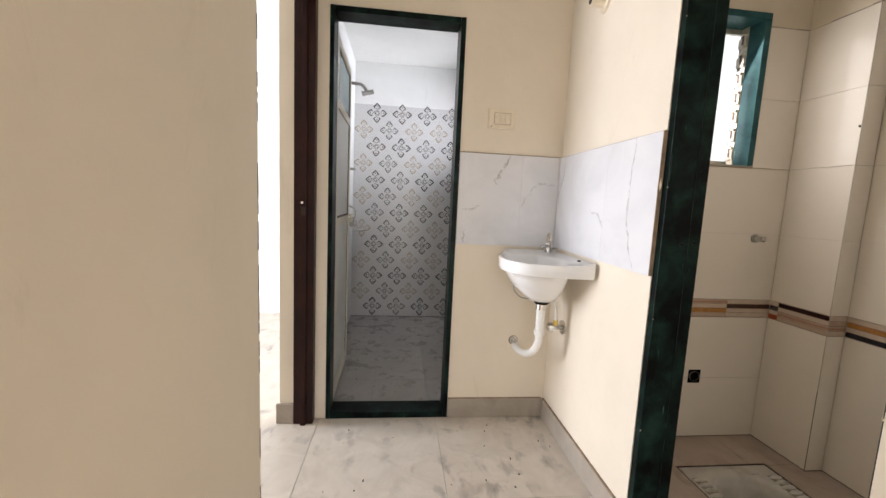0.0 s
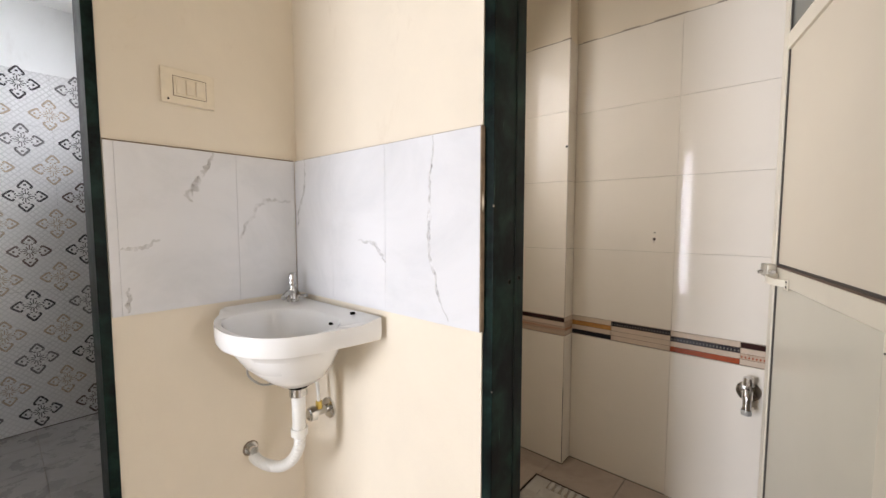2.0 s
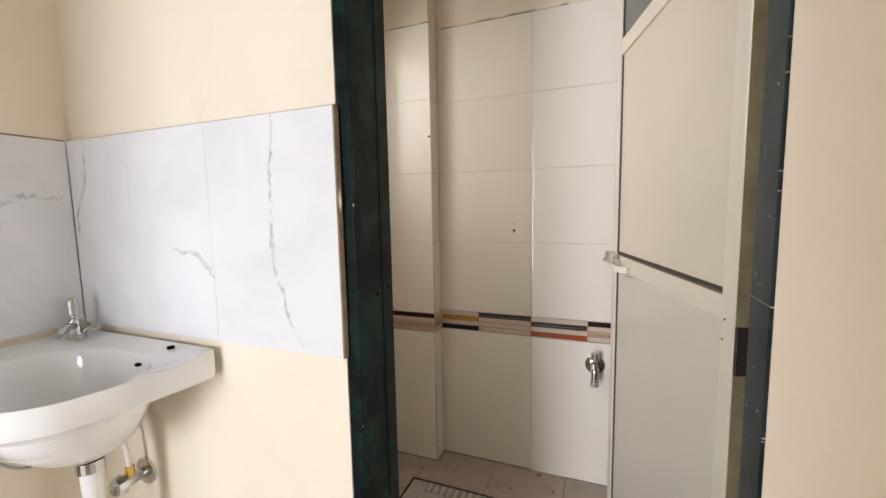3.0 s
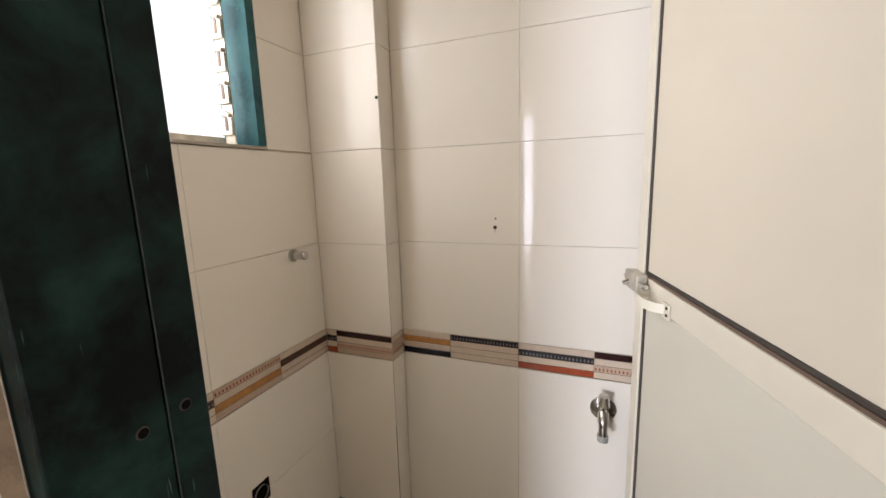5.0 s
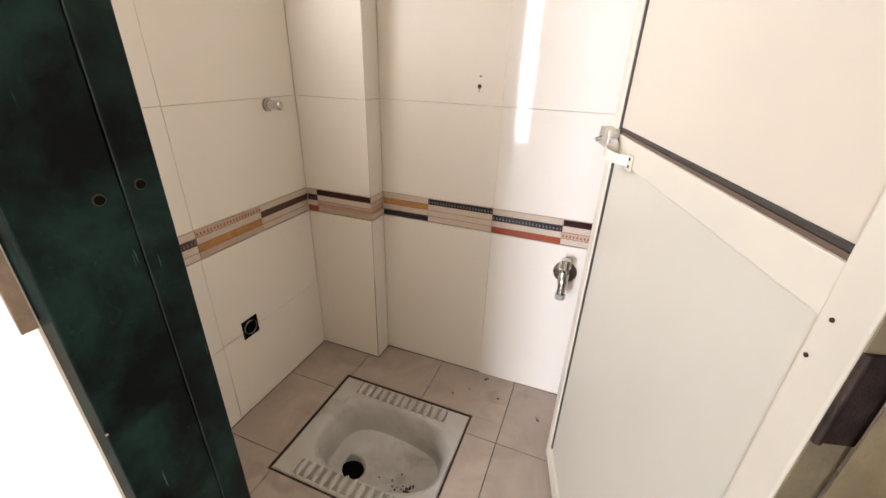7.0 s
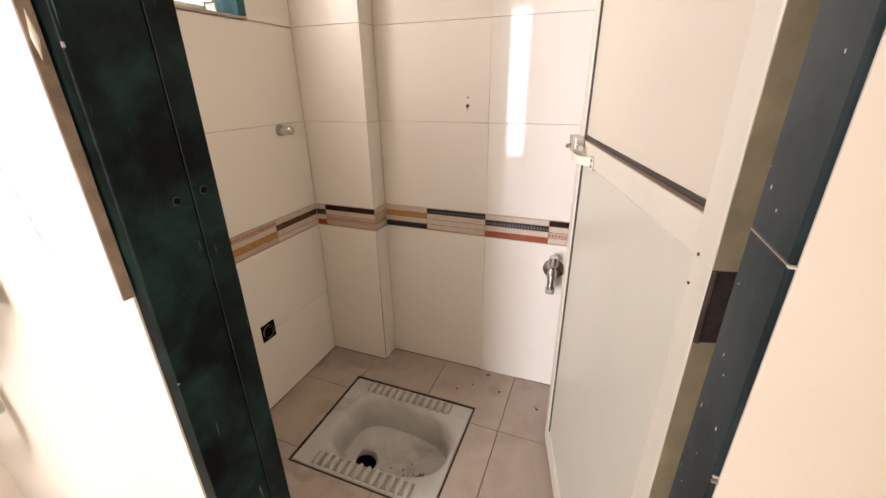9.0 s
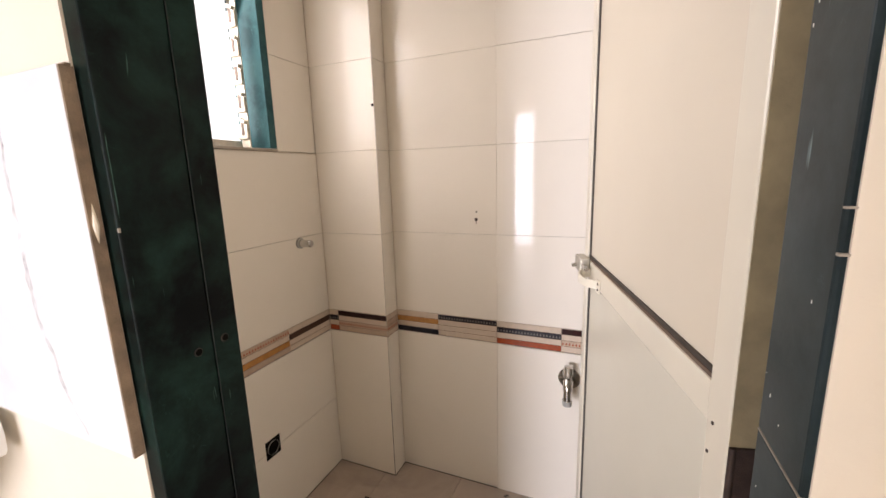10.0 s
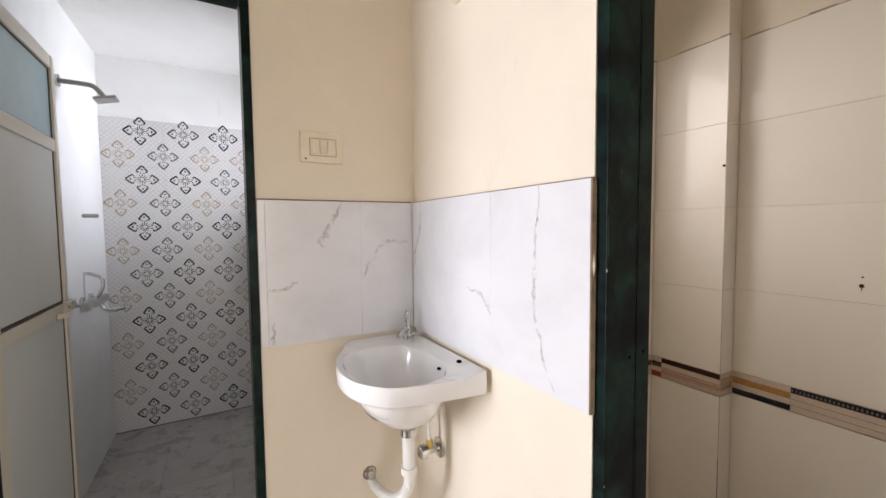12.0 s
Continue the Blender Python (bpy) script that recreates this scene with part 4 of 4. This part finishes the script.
def band_piece(parent, fr, u0, u1, rows, dots):
    """One printed border tile: base with four raised strips, dotted where dots says so."""
    z0, z1 = BAND
    base = part("border_tile", slab(fr, u0 + 0.0006, u1 - 0.0006, z0 + 0.001, z1 - 0.001, 0.007, 0.001), B_BEIGE, by_name(parent))
    h = (z1 - z0 - 0.004) / 4
    for k, m in enumerate(rows):
        a = z1 - 0.002 - (k + 1) * h
        part("strip", slab(lambda u, v, o: fr(u, v, o + 0.006), u0 + 0.0006, u1 - 0.0006, a + 0.0012, a + h - 0.0006, 0.0022, 0.0008), m, base)
        part("line", slab(lambda u, v, o: fr(u, v, o + 0.006), u0 + 0.0006, u1 - 0.0006, a, a + 0.0011, 0.0016, 0.0002), B_LINE, base)
        if k in dots:
            bm = bmesh.new()
            n = max(1, int((u1 - u0) / 0.0105))
            for i in range(n):
                c = u0 + (i + 0.5) * (u1 - u0) / n
                q = [(c - 0.003, a + h * 0.4), (c, a + h * 0.22), (c + 0.003, a + h * 0.4), (c, a + h * 0.72)]
                lo = [bm.verts.new(fr(x, z, 0.0078)) for x, z in q]
                hi = [bm.verts.new(fr(x, z, 0.0088)) for x, z in q]
                bm.faces.new(hi)
                for j in range(4):
                    bm.faces.new((lo[j], lo[(j + 1) % 4], hi[(j + 1) % 4], hi[j]))
            part("dots", bm, B_DOT if m in (B_NAVY, B_BROWN) else B_RED, base)


east, pil, north = west_face(TX + 0.008), west_face(PX + 0.008), south_face(TY + 0.008)
band_piece("wall_toilet_east", east, 1.479, PY, (B_BEIGE, B_AMBER, B_BEIGE, B_NAVY), ())
band_piece("wall_toilet_east", east, 1.248, 1.479, (B_NAVY, B_BEIGE, B_BEIGE, B_BEIGE), (0,))
band_piece("wall_toilet_east", east, 1.022, 1.248, (B_BEIGE, B_NAVY, B_BEIGE, B_RED), (1,))
band_piece("wall_toilet_east", east, 0.796, 1.022, (B_MAROON, B_BEIGE, B_PINK, B_BEIGE), (2,))
band_piece("wall_toilet_east", east, TS, 0.796, (B_BEIGE, B_AMBER, B_BEIGE, B_NAVY), ())
band_piece("pillar", pil, PY, 1.882, (B_MAROON, B_BEIGE, B_PINK, B_PINK), (2,))
band_piece("pillar", pil, 1.882, TY, (B_BEIGE, B_NAVY, B_BEIGE, B_RED), (1,))
band_piece("pillar", south_face(PY + 0.008), PX, TX, (B_BEIGE, B_PINK, B_PINK, B_BEIGE), (2,))
band_piece("wall_toilet_north", north, 1.798, PX, (B_BEIGE, B_BROWN, B_BEIGE, B_BEIGE), ())
band_piece("wall_toilet_north", north, 1.568, 1.798, (B_PINK, B_BEIGE, B_AMBER, B_PINK), (0,))
band_piece("wall_toilet_north", north, 1.34, 1.568, (B_BEIGE, B_BROWN, B_BEIGE, B_BEIGE), (1,))
band_piece("wall_toilet_north", north, 1.18, 1.34, (B_BEIGE, B_BROWN, B_AMBER, B_BEIGE), ())


# floors: square tiles, cut where the pan lies
def cut_tiles(parent, xs, ys, z, mat, hole=None, gap=0.0012, depth=0.006):
    for x0, x1 in zip(xs, xs[1:]):
        for y0, y1 in zip(ys, ys[1:]):
            rects = [(x0 + gap, x1 - gap, y0 + gap, y1 - gap)]
            if hole:
                hx0, hx1, hy0, hy1 = hole
                a, b, c, d = rects[0]
                if a < hx1 and b > hx0 and c < hy1 and d > hy0:
                    rects = []
                    if a < hx0:
                        rects.append((a, hx0, c, d))
                    if b > hx1:
                        rects.append((hx1, b, c, d))
                    m0, m1 = max(a, hx0), min(b, hx1)
                    if c < hy0:
                        rects.append((m0, m1, c, hy0))
                    if d > hy1:
                        rects.append((m0, m1, hy1, d))
            for a, b, c, d in rects:
                part("tile", slab(up_face(z - depth), a, b, c, d, depth, 0.0005), mat, by_name(parent))


cut_tiles("floor_toilet", [1.18, 1.21, 1.51, 1.81, TX + 0.008], [TS, 0.80, 1.10, 1.40, 1.70, TY + 0.008], TZ, WCFLOOR, (1.458, 1.888, 1.204, 1.716))
cut_tiles("floor", [-2.95, -2.54, -1.94, -1.34, -0.74, -0.142, 0.458, EX], [-1.5, -1.37, -0.77, -0.17, 0.43, 1.03, 1.63, NY], 0.0, FLOOR, None, 0.0008)
cut_tiles("floor_bathroom", [-0.217, 0.108, 0.437, 0.737, 1.05], [2.36, 2.713, 3.013, 3.313, 3.613, 3.913, BY + 0.008], BZ, BATHFLOOR)


# patterned bathroom wall
def printed(name, c):
    k = Mat(name, 0.2)
    k.colour(k.ramp(k.noise(60, 5, 0.7), [(0.35, tuple(x * 0.8 for x in c)), (0.7, tuple(min(1, x * 1.25) for x in c))]))
    return k.m


def speckled_tile():
    k = Mat("speckled_grey_tile", 0.16)
    mp = k.t.nodes.new("ShaderNodeMapping")
    mp.inputs["Rotation"].default_value = (0, radians(45), 0)
    k.link(k.pos, mp.inputs["Vector"])
    v = k.t.nodes.new("ShaderNodeTexVoronoi")
    v.distance = "CHEBYCHEV"
    v.inputs["Scale"].default_value, v.inputs["Randomness"].default_value = 48, 0.12
    k.link(mp.outputs[0], v.inputs["Vector"])
    cell = k.ramp(v.outputs["Distance"], [(0.28, (0.70, 0.69, 0.68)), (0.46, (0.52, 0.51, 0.50))])
    k.colour(k.mix(k.ramp(k.noise(9, 6), [(0.3, (0.1, 0.1, 0.1)), (0.7, (0.75, 0.75, 0.75))]), cell, (0.64, 0.63, 0.62)))
    k.rough(k.noise(12, 5), 0.12, 0.32)
    return k.m


SPECK = speckled_tile()
PRINTS = [printed("print_charcoal", (0.06, 0.057, 0.058)), printed("print_grey", (0.17, 0.16, 0.16)), printed("print_faded_ochre", (0.42, 0.34, 0.26)), printed("print_dark_brown", (0.13, 0.095, 0.085))]
z_edges = [BZ, 0.17, 0.48, 0.79, 1.10, 1.41, 1.72, 2.02]
x_edges = [-0.217, 0.116, 0.59, 1.05]
for z0, z1 in zip(z_edges, z_edges[1:]):
    for u0, u1 in zip(x_edges, x_edges[1:]):
        tile_on("wall_bathroom_north", "tile", south_face(BY + 0.008), u0, u1, z0, z1, SPECK, 0.008, 0.0004, 0.0006)


tile_on("wall_bathroom_north", "joint_line", south_face(BY), -0.217, 1.05, BZ, BZ + 0.006, GROUT_DARK, 0.002)


def motif(bm, cx, cz, size, mi):
    """A four-lobed damask print: each lobe a pointed arch with two curls, beads and a stem."""
    y = BY - 0.0007

    def stroke(pts, wd):
        pts = [Vector((p[0], p[1])) for p in pts]
        L, R = [], []
        for i, p in enumerate(pts):
            d = pts[min(i + 1, len(pts) - 1)] - pts[max(i - 1, 0)]
            nrm = Vector((-d.y, d.x)).normalized() * wd * 0.5
            L.append(p + nrm)
            R.append(p - nrm)
        vs = [(bm.verts.new((cx + a.x * size, y, cz + a.y * size)), bm.verts.new((cx + b.x * size, y, cz + b.y * size))) for a, b in zip(L, R)]
        for (a, b), (c, d) in zip(vs, vs[1:]):
            bm.faces.new((a, b, d, c)).material_index = mi

    for q in range(4):
        ca, sa = math.cos(q * math.pi / 2), math.sin(q * math.pi / 2)
        rot = lambda x, z: (x * ca - z * sa, x * sa + z * ca)
        for e in (1, -1):
            stroke([rot(x * e, z) for x, z in [(0, 1.0), (0.11, 0.88), (0.21, 0.76), (0.31, 0.63)]], 0.115)
            stroke([rot(x * e, z) for x, z in [(0.30, 0.66), (0.32, 0.57), (0.26, 0.51), (0.20, 0.55)]], 0.10)
            stroke([rot(x * e, z) for x, z in [(0.09, 0.42), (0.13, 0.48)]], 0.10)
            stroke([rot(x * e, z) for x, z in [(0.06, 0.10), (0.12, 0.20), (0.15, 0.30)]], 0.05)
        stroke([rot(x, z) for x, z in [(0, 0.66), (0, 0.76)]], 0.13)
        stroke([rot(x, z) for x, z in [(0, 0.12), (0, 0.42)]], 0.05)


bm = bmesh.new()
for r in range(15):
    for c in range(-1, 6):
        off = r % 2
        cx, cz = -0.009 + c * 0.2365 + off * 0.118, 1.946 - r * 0.155
        if not (-0.217 + 0.07 < cx < 1.0 and cz > 0.06):
            continue
        mi = (0, 3, 0, 1)[(c + r // 2) % 4] if not off else (2, 1, 2, 2)[(c + 1) % 4]
        motif(bm, cx, cz, 0.088 if not off else 0.084, mi)
tagged(part("printed_motif", bm, PRINTS, by_name("wall_bathroom_north")), kind="stuff")

# chips along the partition's edge and specks of dirt on the floor
rnd = random.Random(8)
for k in range(34):
    z = rnd.choice((rnd.uniform(0.05, 0.9), rnd.uniform(0.75, 1.5), rnd.uniform(0, 2.3)))
    part("plaster_chip", solid(-0.1005, -0.0992, 1.2375 - rnd.uniform(0, 0.004), 1.2405, z, z + rnd.uniform(0.01, 0.07)), GROUT_DARK, by_name("wall_west"))
crumbs = bmesh.new()
for k in range(74):
    x, y, zf = (rnd.uniform(-0.05, 1.0), rnd.uniform(1.3, 2.2), 0.0) if k < 45 else (rnd.uniform(-0.1, 0.5), rnd.uniform(2.4, 3.2), BZ) if k < 65 else (rnd.uniform(1.89, 2.09), rnd.uniform(0.9, 1.6), TZ)
    s = rnd.uniform(0.002, 0.006)
    box(crumbs, x, x + s, y, y + s * rnd.uniform(0.6, 2), zf, zf + s * 0.6)
tagged(part("dirt_crumbs", crumbs, GROUT_DARK), "dark crumbs of dirt scattered on the floor", "dirt", kind="stuff")

# chipped plaster and paint along the marble frame
rnd = random.Random(21)
for k in range(10):
    z = rnd.uniform(0.6, 1.9)
    h = rnd.uniform(0.0008, 0.0045)
    part("paint_chip", solid(EX - 0.0044, EX - 0.0018 + rnd.uniform(0, 0.0012), 0.7826, 0.7874, z, z + h, 0.0003, 1), SKIRT if k % 3 else SWITCH, wc_frame)
for k in range(5):
    z = rnd.uniform(0.2, 1.95)
    part("paint_chip", solid(EX + 0.0015, EX + 0.003 + rnd.uniform(0, 0.002), 1.3964, 1.398 + rnd.uniform(0, 0.001), z, z + rnd.uniform(0.002, 0.009), 0.0004, 1), SKIRT, wc_frame)
for k in range(26):
    x, z, s = rnd.uniform(1.065, 1.114), rnd.uniform(0.7, 1.8), rnd.uniform(0.0003, 0.0007)
    part("paint_speck", solid(x, x + s, 0.7868, 0.7874, z, z + s * rnd.uniform(1, 6)), WPLAST, wc_frame)
